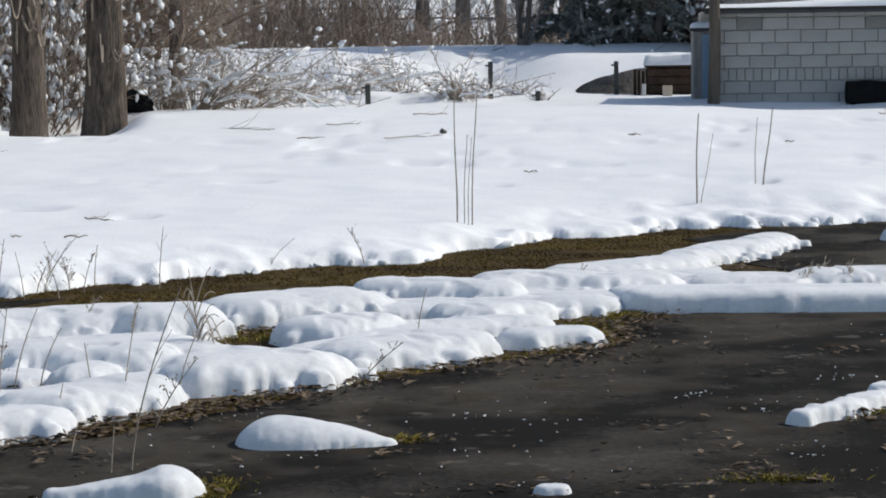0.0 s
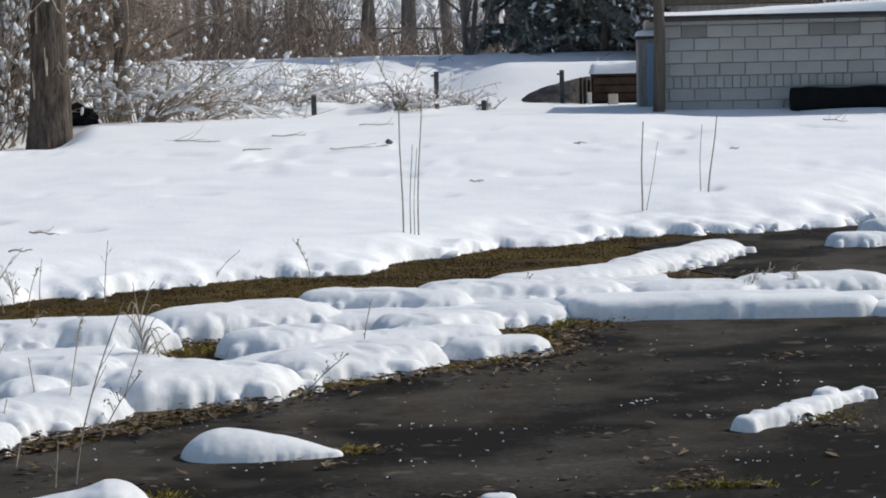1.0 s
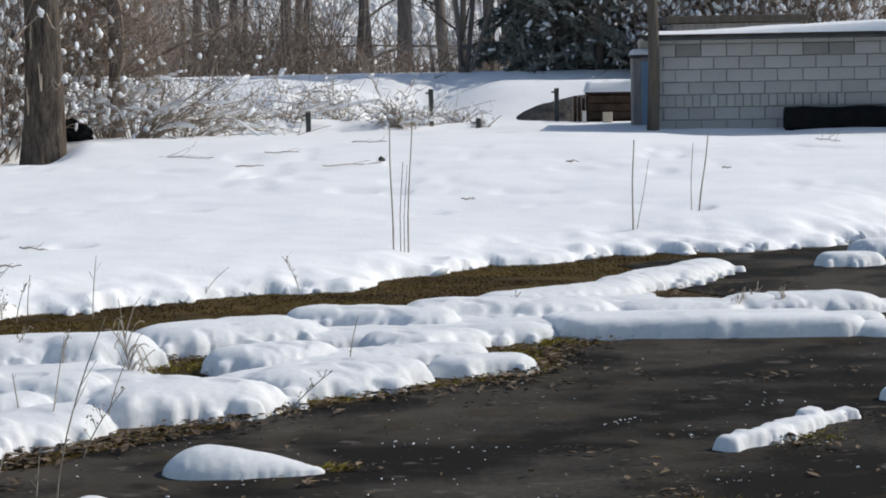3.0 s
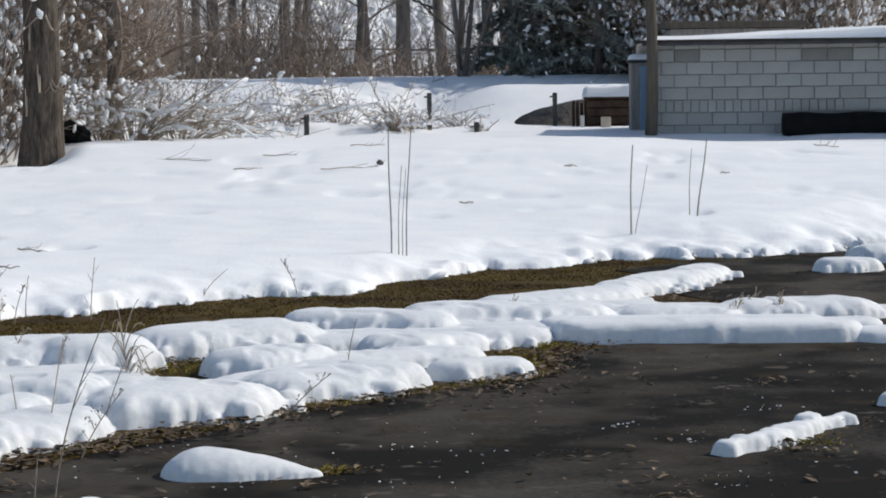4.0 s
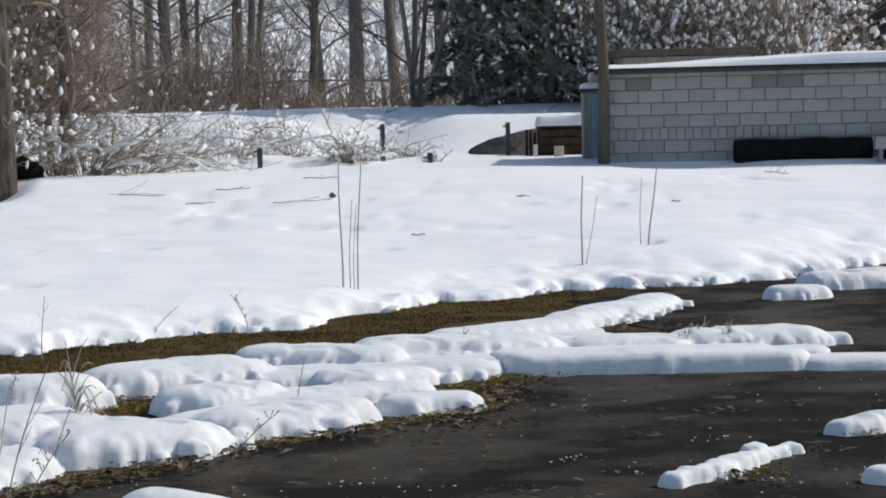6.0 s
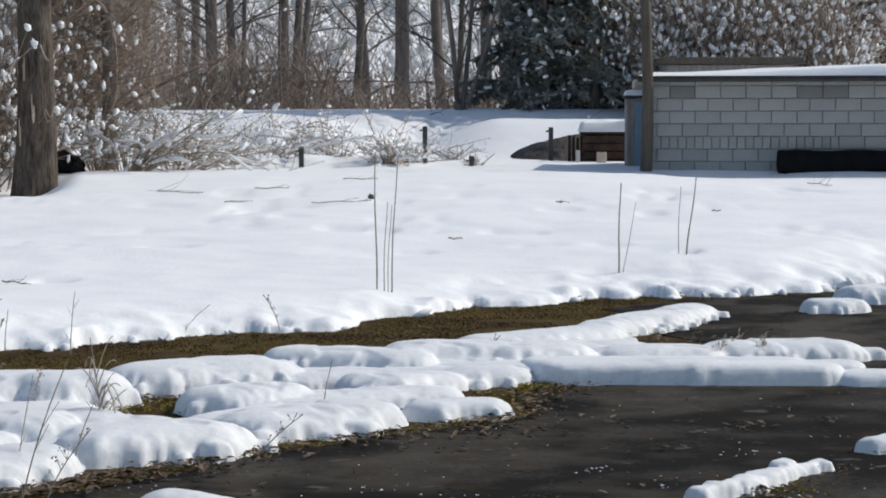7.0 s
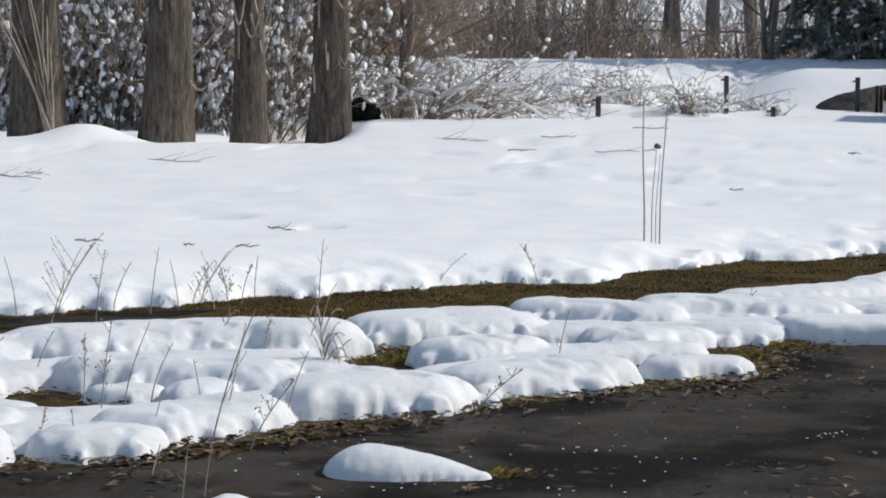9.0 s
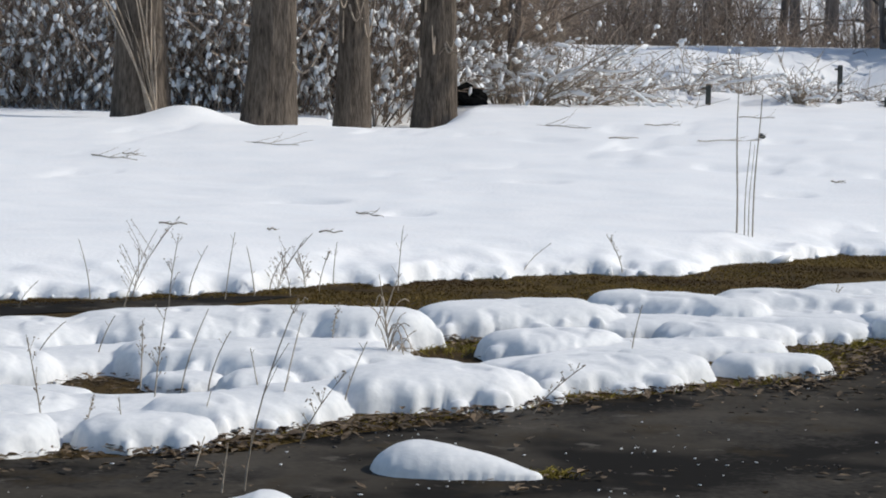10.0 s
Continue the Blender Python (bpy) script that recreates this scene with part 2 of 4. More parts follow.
def blobs(name, at, size, rng, flat=0.6):
    """Many small uneven lumps in one mesh."""
    t = (1 + 5 ** 0.5) / 2
    ico = np.array([(-1, t, 0), (1, t, 0), (-1, -t, 0), (1, -t, 0), (0, -1, t), (0, 1, t), (0, -1, -t), (0, 1, -t), (t, 0, -1), (t, 0, 1), (-t, 0, -1), (-t, 0, 1)]) / 1.9
    faces = np.array([(0, 11, 5), (0, 5, 1), (0, 1, 7), (0, 7, 10), (0, 10, 11), (1, 5, 9), (5, 11, 4), (11, 10, 2), (10, 7, 6), (7, 1, 8), (3, 9, 4), (3, 4, 2), (3, 2, 6), (3, 6, 8), (3, 8, 9), (4, 9, 5), (2, 4, 11), (6, 2, 10), (8, 6, 7), (9, 8, 1)])
    n = len(at)
    v = ico[None] * (1 + rng.uniform(-0.3, 0.3, (n, 12, 1)))
    q = rng.normal(size=(n, 3, 3))
    q, _ = np.linalg.qr(q)
    sc = np.stack([rng.uniform(0.6, 1.6, n), rng.uniform(0.5, 1.0, n), rng.uniform(0.4, 0.8, n)], -1)
    v = np.einsum("nij,nvj->nvi", q, v * sc[:, None]) * size[:, None, None]
    v[..., 2] *= flat
    v += at[:, None]
    f = faces[None] + 12 * np.arange(n)[:, None, None]
    return raw(name, v.reshape(-1, 3), f.reshape(-1, 3), smooth=True)


# ---- the lie of the land ----
EDGE_X = np.array([-60, -20, -9, -6, -4.26, -3.24, -2.18, -1.28, -0.73, -0.46, 0.19, 1.23, 2.64, 3.5, 4.5, 9, 20, 60])
EDGE_Y = np.array([-8, 3, 9.4, 11.7, 13.1, 13.9, 15.1, 15.6, 15.95, 16.7, 17.76, 18.4, 18.85, 19.9, 20.8, 24, 30, 48])


def rise(x, y):
    """Height of the snow surface well behind its front edge."""
    x, y = np.asarray(x, float), np.asarray(y, float)
    z = 0.17 + 0.42 * ease(y + 0.12 * x, 17.0, 31.0) - 0.1 * ease(y, 31, 36)
    z = z + 0.2 * np.exp(-(((x + 8.05) / 0.55) ** 2 + ((y - 27.7) / 0.6) ** 2))
    z = z + 0.05 * ease(-x, 7.4, 9) * ease(y, 23, 27)
    z = z - 0.34 * ease(-x / np.maximum(y, 1.0), 0.166, 0.188) * (1 - 0.3 * ease(-x, 7.1, 7.8)) * ease(y, 26.5, 30.5) * (1 - ease(y, 33.5, 37))
    # drift beside the dark face, and the ridge along the back
    drift = 0.72 * ease(x, -1.9, 0.7) * (1 - ease(x, 3.2, 4.5)) * ease(y, 43.0, 45.8) * (1 - ease(y, 48, 50))
    start = 40.0 + 8.0 * ease(x, -3.0, -0.6)
    ridge = 0.9 * ease((y - start) / (52.0 - start), 0.0, 1.0)
    hummock = ease(y, 37.5, 40.0) * (1 - ease(y, 46, 51)) * (1 - ease(x, -1.5, -0.5))
    z = z + 0.85 * hummock * fbm(x * 0.9, y * 0.7, 41) + 0.14 * hummock * fbm(x * 2.6, y * 2.2, 43, 2)
    z = z + np.maximum(drift, ridge)
    # trough before the garage, shaped to show the wall's shade as a band
    z = z - 0.11 * ease(x, 1.0, 4.2) * ease(y, 26.0, 31.5) * (1 - ease(y + 0.08 * (x - 3), 35.6, 36.6))
    return z


# shallow melt marks and old prints in the snow: x, y, half length, turn, depth
DENTS = [(-1.95, 25.4, 0.42, 0.1, 0.06), (-2.2, 24.9, 0.16, 0.0, 0.06), (-1.75, 24.1, 0.2, -0.5, 0.05), (-1.1, 23.0, 0.25, -0.1, 0.06), (-0.75, 25.9, 0.2, 0.0, 0.06), (-0.7, 22.8, 0.14, 0.0, 0.05),
         (-4.1, 19.0, 0.28, 0.05, 0.05), (-3.1, 18.3, 0.16, 0.0, 0.05), (0.0, 28.0, 0.24, 0.0, 0.05), (4.1, 27.5, 0.5, -0.9, 0.07), (1.1, 24.9, 0.2, 0.0, 0.05), (-3.3, 25.6, 0.4, -0.6, 0.05), (2.05, 24.3, 0.14, 0.1, 0.05), (2.1, 20.45, 0.1, 0.0, 0.05), (-0.35, 20.9, 0.2, 0.1, 0.04), (-2.6, 21.2, 0.25, -0.1, 0.035)]


def field_height(x, y):
    e = (y - np.interp(x, EDGE_X, EDGE_Y)) * 0.72
    e0 = e + 0.42 * fbm(x * 1.5, y * 1.5, 3)
    e = e0 + 0.36 * fbm(x * 5.5 + y * 2, y * 2.6, 5, 2) + 0.09 * fbm(x * 15 + y * 4, y * 6, 15, 2)
    # flutes melted out along the sun's direction
    e = e + 0.16 * (np.abs(fbm(x * 3.4 + y * 0.4, y * 1.1 - x * 0.3, 61, 2)) - 0.12)
    w = np.clip(e / 0.3, 0, 1)
    rim = np.sqrt(np.clip(1 - (1 - w) ** 3.0, 0, 1))
    z = rim * 0.085 + (rise(x, y) - 0.085) * ease(e0, 0.0, 1.1)
    z = z + 0.05 * rim * fbm(x * 1.1, y * 1.1, 9) + 0.08 * rim * fbm(x * 4, y * 4, 12, 2) * (1 - ease(e, 0.2, 1.0))
    z = z + 0.06 * rim * fbm(x * 0.35, y * 0.5, 21)
    for dx, dy, ln, turn, deep in DENTS:
        c, s = math.cos(turn), math.sin(turn)
        a, b = ((x - dx) * c + (y - dy) * s) / ln, ((x - dx) * -s + (y - dy) * c) / 0.16
        z = z - deep * np.exp(-(a ** 4 + (b + 0.5 * fbm(x * 4, y * 3, 57, 2)) ** 2))
    hollow = ease(fbm(x * 1.3 + 5, y * 0.8, 51), 0.12, 0.3) * ease(y, 19.5, 21.5) * (1 - ease(y, 27, 31))
    z = z - 0.045 * hollow * (0.6 + fbm(x * 5, y * 3, 53, 2))
    return np.where(e > 0, z, -0.03), e > 0


def on_snow(x, y):
    return float(field_height(np.array([x]), np.array([y]))[0][0])


def spaced(a, b, fine, c=None, growth=1.06, top=6.0):
    out = list(np.arange(a, b, fine))
    if c is not None:
        step = fine
        while out[-1] < c:
            step = min(step * growth, top)
            out.append(out[-1] + step)
    return np.array(out)


# ---- ground ----
gs = np.array([-1500, -300, -80, -20, -8, 0, 8, 20, 60, 300, 1500.0])
ground_z = np.zeros((len(gs), len(gs)))
ground = part("ground", grid_mesh("ground", gs, gs, ground_z), M_GROUND)
tagged(ground, "flat ground of wet brown soil and grass", "ground", kind="structure")


def flat(name, outline, z, material):
    bm = bmesh.new()
    top = [bm.verts.new((x, y, z)) for x, y in outline]
    f = bm.faces.new(top)
    r = bmesh.ops.extrude_face_region(bm, geom=[f])
    bmesh.ops.translate(bm, vec=(0, 0, -z - 0.03), verts=[v for v in r["geom"] if isinstance(v, bmesh.types.BMVert)])
    bmesh.ops.triangulate(bm, faces=bm.faces[:])
    bmesh.ops.recalc_face_normals(bm, faces=bm.faces[:])
    return part(name, bm, material)


drive = flat("driveway", [(-14, -9), (14, -9), (14, 26.4), (5, 20.7), (3.3, 19.3), (1.9, 18.35), (1.2, 17.6), (1.5, 17.0), (1.95, 16.5), (1.5, 15.7), (2.2, 14.4), (2.6, 13.6), (2.2, 13.1), (1.0, 12.95), (0.66, 12.55), (0.58, 12.2), (0.62, 11.75), (0.4, 11.5), (-0.05, 11.1), (-0.35, 10.75), (-0.75, 10.3), (-1.0, 9.85), (-1.35, 9.45), (-1.55, 9.05), (-2.0, 8.8), (-2.6, 8.55), (-14, 4.2)], 0.006, M_ASPHALT)
tagged(drive, "worn dark asphalt driveway with pale dried patches", "driveway", kind="structure")
lane = flat("road", [(-14, 5.5), (-4.6, 12.1), (-3.1, 13.3), (-2.75, 13.95), (-3.3, 13.75), (-4.4, 12.9), (-14, 6.7)], 0.006, M_ASPHALT)
tagged(lane, "narrow strip of wet asphalt between snow banks", "road", kind="structure")

# ---- snow field ----
fx = np.concatenate([-spaced(8.5, 8.6, 0.05, 160, 1.15)[::-1], np.arange(-8.45, 6.0, 0.042), spaced(6.0, 6.1, 0.05, 160, 1.15)])
fy = np.concatenate([-spaced(10, 10.1, 1, 60, 1.3)[::-1], np.arange(-9, 11.0, 0.5), np.arange(11.0, 20.2, 0.04), spaced(20.2, 20.3, 0.05, 54, 1.03, 0.35), spaced(54.5, 55, 0.6, 260, 1.2)])
FX, FY = np.meshgrid(fx, fy)
fz, fk = field_height(FX, FY)
field = part("snow_field", grid_mesh("snow_field", fx, fy, fz, fk), M_SNOW)
tagged(field, "wide field of smooth white settled snow with a melting scalloped edge", "snow field", kind="structure")


# ---- snow banks on the driveway ----
def bank(name, lumps, label, seed, step=0.015, ragged=0.6, group="snow banks", knobs=0.35, power=3.4, taper=0.0, edge=0.46):
    """Snow built from long rounded lumps (x1, y1, x2, y2, radius, height) that run together, with small tongues melting out of their front."""
    g = np.random.default_rng(seed)
    L = np.array(lumps, float)
    m = L[:, 4].max() + 0.14
    x0, x1 = min(L[:, 0].min(), L[:, 2].min()) - m, max(L[:, 0].max(), L[:, 2].max()) + m
    y0, y1 = min(L[:, 1].min(), L[:, 3].min()) - m, max(L[:, 1].max(), L[:, 3].max()) + m
    xs, ys = np.arange(x0, x1, step), np.arange(y0, y1, step * 1.2)
    X, Y = np.meshgrid(xs, ys)
    wx = X + ragged * (0.14 * fbm(X * 2.4, Y * 2.4, seed) + 0.05 * fbm(X * 9, Y * 9, seed + 7, 2))
    wy = Y + ragged * (0.16 * fbm(X * 2.4, Y * 2.4, seed + 3) + 0.07 * fbm(X * 9, Y * 9, seed + 11, 2))
    wx = wx + ragged * 0.035 * fbm(X * 20, Y * 16, seed + 31, 2)
    wy = wy + ragged * 0.05 * fbm(X * 20, Y * 14, seed + 33, 2)
    shapes = [tuple(l) + (power if l[5] > 0.075 else 4.0,) for l in lumps]
    for ax, ay, bx, by, r, h in lumps:
        ln0 = math.hypot(bx - ax, by - ay)
        for k in range(int(knobs * (5 + 22 * r + 16 * ln0))):
            a, t = g.uniform(-2.2, 0.3), g.uniform(-0.1, 1.1)
            q = g.uniform(0.8, 0.98) * r
            rr = g.uniform(0.1, 0.24) * min(r, 0.28)
            cx, cy = ax + (bx - ax) * t + math.cos(a) * q, ay + (by - ay) * t + math.sin(a) * q
            ln = g.uniform(0.3, 1.6) * rr
            th = a + g.normal() * 0.3
            shapes.append((cx, cy, cx + math.cos(th) * ln, cy + math.sin(th) * ln, rr, h * g.uniform(0.3, 0.65), 2.2))
    # flutes: narrow melt grooves that run in from the foot, mostly away from the sun
    groove = np.abs(fbm(X * 5.5 + Y * 1.5, Y * 1.8 - X * 0.8, seed + 51, 2))
    groove = ragged * (0.11 * (1 - ease(groove, 0.0, 0.1)) + 0.1 * fbm(X * 7, Y * 3, seed + 55, 2))
    total = np.zeros_like(X)
    for ax, ay, bx, by, r, h, pw in shapes:
        dx, dy = bx - ax, by - ay
        t = np.clip(((wx - ax) * dx + (wy - ay) * dy) / (dx * dx + dy * dy + 1e-6), 0, 1)
        d = np.hypot(wx - ax - t * dx, wy - ay - t * dy) / (r * (1 - taper * t ** 1.7))
        d = d * (1 + groove * ease(d, 0.45, 0.95))
        total += (h * (1 - taper * t ** 1.7) * np.clip(1 - d ** pw, 0, 1) ** edge) ** 10
    z = total ** (1 / 10)
    k = z > 0.006
    z = z * (1 + 0.2 * fbm(X * 2.2, Y * 2.2, seed + 20) * ragged + 0.035 * fbm(X * 9, Y * 9, seed + 25, 2))
    cup = np.abs(fbm(X * 5 + Y * 2, Y * 4, seed + 41, 2))
    z = z * (1 - ragged * 0.14 * ease(cup, 0.17, 0.24)) + ragged * 0.006 * fbm(X * 14, Y * 10, seed + 44, 2) * ease(z, 0.01, 0.05)
    cx, cy = (x0 + x1) / 2, (y0 + y1) / 2
    me = grid_mesh(name, xs - cx, ys - cy, np.where(k, z, -0.012), k)
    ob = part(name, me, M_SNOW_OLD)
    ob.location = (cx, cy, 0.006)
    return tagged(ob, label, "snow bank", group)


bank("snow_bank", [(-2.9, 8.75, -2.45, 8.92, 0.24, 0.115), (-2.02, 9.12, -1.9, 9.16, 0.2, 0.105), (-1.89, 9.58, -1.61, 9.89, 0.25, 0.115), (-1.32, 10.34, -1.01, 10.54, 0.3, 0.135), (-0.7, 11.1, -0.35, 11.42, 0.3, 0.11), (0.07, 11.64, 0.29, 11.75, 0.17, 0.085), (-0.98, 11.9, -0.8, 12.04, 0.25, 0.125),
                   (-1.75, 10.0, -1.3, 10.7, 0.28, 0.06), (-0.9, 11.2, -0.6, 11.7, 0.26, 0.07), (-0.6, 12.05, 0.0, 12.3, 0.22, 0.07), (-2.3, 9.3, -1.9, 9.55, 0.25, 0.06)], "long lumpy bank of melting white snow beside dark asphalt", 31)
bank("snow_bank", [(-3.1, 9.2, -2.69, 9.46, 0.32, 0.11), (-2.5, 10.9, -1.73, 10.76, 0.26, 0.14), (-2.32, 10.44, -2.22, 10.47, 0.14, 0.067), (-1.93, 10.4, -1.88, 10.42, 0.16, 0.1), (-3.4, 10.15, -3.15, 10.4, 0.32, 0.14), (-1.67, 11.05, -1.52, 11.03, 0.2, 0.12), (-1.41, 10.63, -1.28, 10.92, 0.22, 0.1),
                   (-2.5, 9.6, -1.9, 9.85, 0.26, 0.065), (-3.0, 10.8, -2.6, 11.2, 0.3, 0.08), (-3.0, 9.75, -2.7, 9.85, 0.25, 0.06)], "uneven white snow bank pierced by dry weeds", 47)
bank("snow_bank", [(-4.3, 10.5, -3.44, 11.43, 0.42, 0.13), (-2.95, 11.8, -2.66, 12.01, 0.42, 0.15), (-2.3, 12.1, -2.12, 12.22, 0.36, 0.155), (-1.88, 12.06, -1.76, 12.12, 0.26, 0.18), (-1.45, 12.76, -1.04, 13.01, 0.34, 0.145), (-0.29, 12.67, -0.17, 12.62, 0.22, 0.1), (-0.06, 12.79, 0.01, 12.83, 0.22, 0.085), (0.29, 13.09, 0.37, 13.13, 0.24, 0.085),
                   (-0.8, 13.0, 0.1, 13.2, 0.3, 0.07), (-2.3, 11.5, -1.9, 11.6, 0.3, 0.07)], "rounded white snow bank on brown grass", 58, knobs=0.6)
bank("snow_bank", [(0.8, 13.17, 1.5, 13.12, 0.21, 0.115), (1.4, 13.12, 2.16, 13.09, 0.19, 0.112), (1.95, 13.1, 2.24, 13.05, 0.13, 0.075), (2.2, 13.43, 2.37, 13.46, 0.16, 0.08), (0.7, 13.4, 2.0, 13.4, 0.2, 0.1)], "long white snow slab with a shaded blue front", 66, ragged=0.14, knobs=0.0, power=5.0, edge=0.38)
bank("snow_bank", [(-0.75, 13.7, -0.16, 13.45, 0.27, 0.14), (-0.05, 13.8, 0.25, 13.85, 0.3, 0.15), (0.55, 13.8, 0.69, 13.9, 0.3, 0.14), (1.2, 14.0, 1.53, 14.05, 0.27, 0.105), (0.35, 14.7, 1.02, 15.25, 0.26, 0.1), (1.1, 15.6, 1.45, 16.25, 0.2, 0.1), (1.5, 16.2, 1.84, 16.95, 0.2, 0.1), (1.87, 14.15, 2.39, 14.25, 0.26, 0.125),
                   (0.2, 13.5, 1.6, 13.55, 0.3, 0.075), (0.3, 14.3, 1.1, 14.6, 0.3, 0.07)], "ragged tongues of melting snow on brown grass", 68, knobs=0.8)
bank("snow_mound", [(2.44, 13.05, 3.6, 12.99, 0.2, 0.07)], "low white snow ridge on the asphalt", 71, ragged=0.2, knobs=0.0, power=4.0)
bank("snow_mound", [(1.2, 9.29, 1.3, 9.42, 0.07, 0.056), (1.27, 9.38, 1.62, 9.88, 0.066, 0.064), (1.5, 9.75, 1.8, 10.02, 0.05, 0.045)], "small ragged strip of melting snow over dead leaves", 74, 0.009, 1.0, power=2.0, edge=0.75)
bank("snow_mound", [(2.08, 10.55, 2.2, 10.6, 0.085, 0.065), (2.28, 10.7, 2.75, 10.85, 0.12, 0.09)], "small ragged heap of melting snow over dead leaves", 77, 0.01, 0.7, power=2.0, taper=-0.25, edge=0.7)
bank("snow_mound", [(2.02, 9.24, 2.7, 9.3, 0.09, 0.065)], "rounded snow mound on wet asphalt", 81, 0.01, 0.3, knobs=0.3, power=2.0, taper=-0.9, edge=0.65)
bank("snow_mound", [(1.8, 8.42, 2.5, 8.27, 0.12, 0.062)], "rounded snow mound on wet asphalt", 84, 0.01, 0.2, knobs=0.0, power=2.0, taper=-0.7, edge=0.6)
bank("snow_mound", [(2.84, 17.38, 3.0, 17.37, 0.18, 0.1)], "melting snow mound hollowed on its shaded side", 87, knobs=0.5)
bank("snow_mound", [(3.42, 18.31, 4.5, 18.62, 0.36, 0.13)], "low melting snow heap at the driveway edge", 89, 0.02, 1.0)
bank("snow_mound", [(-0.86, 8.9, -0.44, 8.86, 0.165, 0.104)], "single smooth oval mound of snow on asphalt", 92, 0.008, 0.22, knobs=0.0, power=2.0, taper=0.75, edge=0.6)
bank("snow_mound", [(-1.5, 7.84, -1.14, 7.9, 0.06, 0.036)], "single oval mound of snow on asphalt", 94, 0.01, 0.45, knobs=0.2, power=2.0, edge=0.7, taper=-1.6)
bank("snow_mound", [(0.17, 7.9, 0.21, 7.9, 0.045, 0.03)], "small lump of snow on asphalt", 96, 0.006, 0.2, knobs=0.0)


# ---- trees beside the field ----
def trunk_mesh(name, radius, height, rng, lean=(0, 0), flare=1.35, sides=28, rings=26):
    """A tapered trunk with root flare, ridges and a bend."""
    zs = np.linspace(0, 1, rings) ** 1.4 * height
    a = np.arange(sides) * 2 * np.pi / sides
    V = []
    for z in zs:
        r = radius * (1 - 0.55 * z / height) * (1 + (flare - 1) * math.exp(-z / (radius * 3.2)))
        wob = 1 + 0.06 * np.sin(a * 3 + z * 0.7 + 1) + 0.035 * np.sin(a * 7 - z) + rng.uniform(-0.02, 0.02, sides)
        V.append(np.stack([np.cos(a) * r * wob + lean[0] * z + 0.05 * math.sin(z), np.sin(a) * r * wob + lean[1] * z, np.full(sides, z - 0.35)], -1))
    i = np.arange(rings - 1)[:, None] * sides + np.arange(sides)[None]
    j = np.arange(rings - 1)[:, None] * sides + (np.arange(sides)[None] + 1) % sides
    q = np.stack([i, j, j + sides, i + sides], -1).reshape(-1, 4)
    return raw(name, np.concatenate(V), q, smooth=True)


def limbs(rng, radius, height, lean, low, count, twigs):
    """Limbs, branches and twigs of a crown: three orders of tubes."""
    z = rng.uniform(low, height * 0.95, count)
    start = np.stack([lean[0] * z, lean[1] * z, z - 0.35], -1)
    a = rng.uniform(0, 2 * np.pi, count)
    way = np.stack([np.cos(a), np.sin(a), rng.uniform(0.3, 1.1, count)], -1)
    ln = rng.uniform(0.25, 0.5, count) * height * (1.1 - 0.6 * z / height)
    p1 = twig_paths(rng, start, way, ln, 0.5, 6)
    r1 = np.linspace(1, 0.3, 6)[None] * (radius * 0.3 * (1.1 - 0.7 * z / height))[:, None]
    n2 = count * 5
    src = rng.integers(0, count, n2)
    at = rng.integers(2, 6, n2)
    p2 = twig_paths(rng, p1[src, at], way[src] + rng.normal(size=(n2, 3)) * 0.9, ln[src] * rng.uniform(0.3, 0.6, n2), 0.7, 6)
    r2 = np.linspace(1, 0.35, 6)[None] * (r1[src, at] * 0.6)[:, None]
    src3 = rng.integers(0, n2, twigs)
    at3 = rng.integers(1, 6, twigs)
    p3 = twig_paths(rng, p2[src3, at3], rng.normal(size=(twigs, 3)) + (0, 0, 0.2), rng.uniform(0.25, 0.9, twigs), 0.7, 6, 0.15)
    r3 = np.linspace(1, 0.4, 6)[None] * np.full((twigs, 1), 0.006)
    return np.concatenate([p1, p2, p3]), np.concatenate([r1, r2, r3])


def roadside_tree(at, radius, height, label, seed, lean=(0, 0), low=4.6):
    rng = np.random.default_rng(seed)
    t = thing("tree", at, label, "tree", "row of old trees")
    part("trunk", trunk_mesh("trunk", radius, height, rng, lean), M_BARK, t)
    p, r = limbs(rng, radius, height, lean, low, 12, 700)
    part("crown", tubes("crown", p, r, 5), M_BARK, t, "bare grey-brown branches and twigs")
    return t


TREES = [((-8.9, 28.2, 0.55), 0.30, 11.0, "thick old tree with pale suckers rising from its snowy base", 1, (-0.02, 0.0)),
         ((-7.46, 28.9, 0.5), 0.29, 11.5, "thick old tree with deeply ridged bark in snow", 2, (0.035, 0.0)),
         ((-6.72, 30.3, 0.35), 0.215, 9.5, "slimmer tree with knotted bark and curling side shoots", 3, (0.0, 0.0)),
         ((-6.35, 33.6, 0.42), 0.272, 11.5, "thick old tree with grey-brown bark standing in snow", 4, (0.02, 0.0))]
row = [roadside_tree(*a) for a in TREES]

# ---- garage ----
GX, GY, GZ = 2.81, 36.69, 0.42
garage = thing("garage", (GX, GY, GZ), "low garage of weathered grey concrete blocks with snowy flat roof", "garage")
garage.rotation_euler[2] = radians(-4.6)
GL, GD, GH = 8.2, 3.4, 1.5
wall = part("wall", box((GL, 0.16, GH), (GL / 2, 0.1, GH / 2), 0), M_MORTAR, garage)
part("wall", box((0.18, GD, GH), (0.09, GD / 2 + 0.18, GH / 2), 0.0), M_BLOCK, garage)
part("wall", box((0.18, GD, GH), (GL - 0.09, GD / 2 + 0.18, GH / 2), 0.0), M_BLOCK, garage)
part("wall", box((GL, 0.18, GH), (GL / 2, GD + 0.27, GH / 2), 0.0), M_BLOCK, garage)
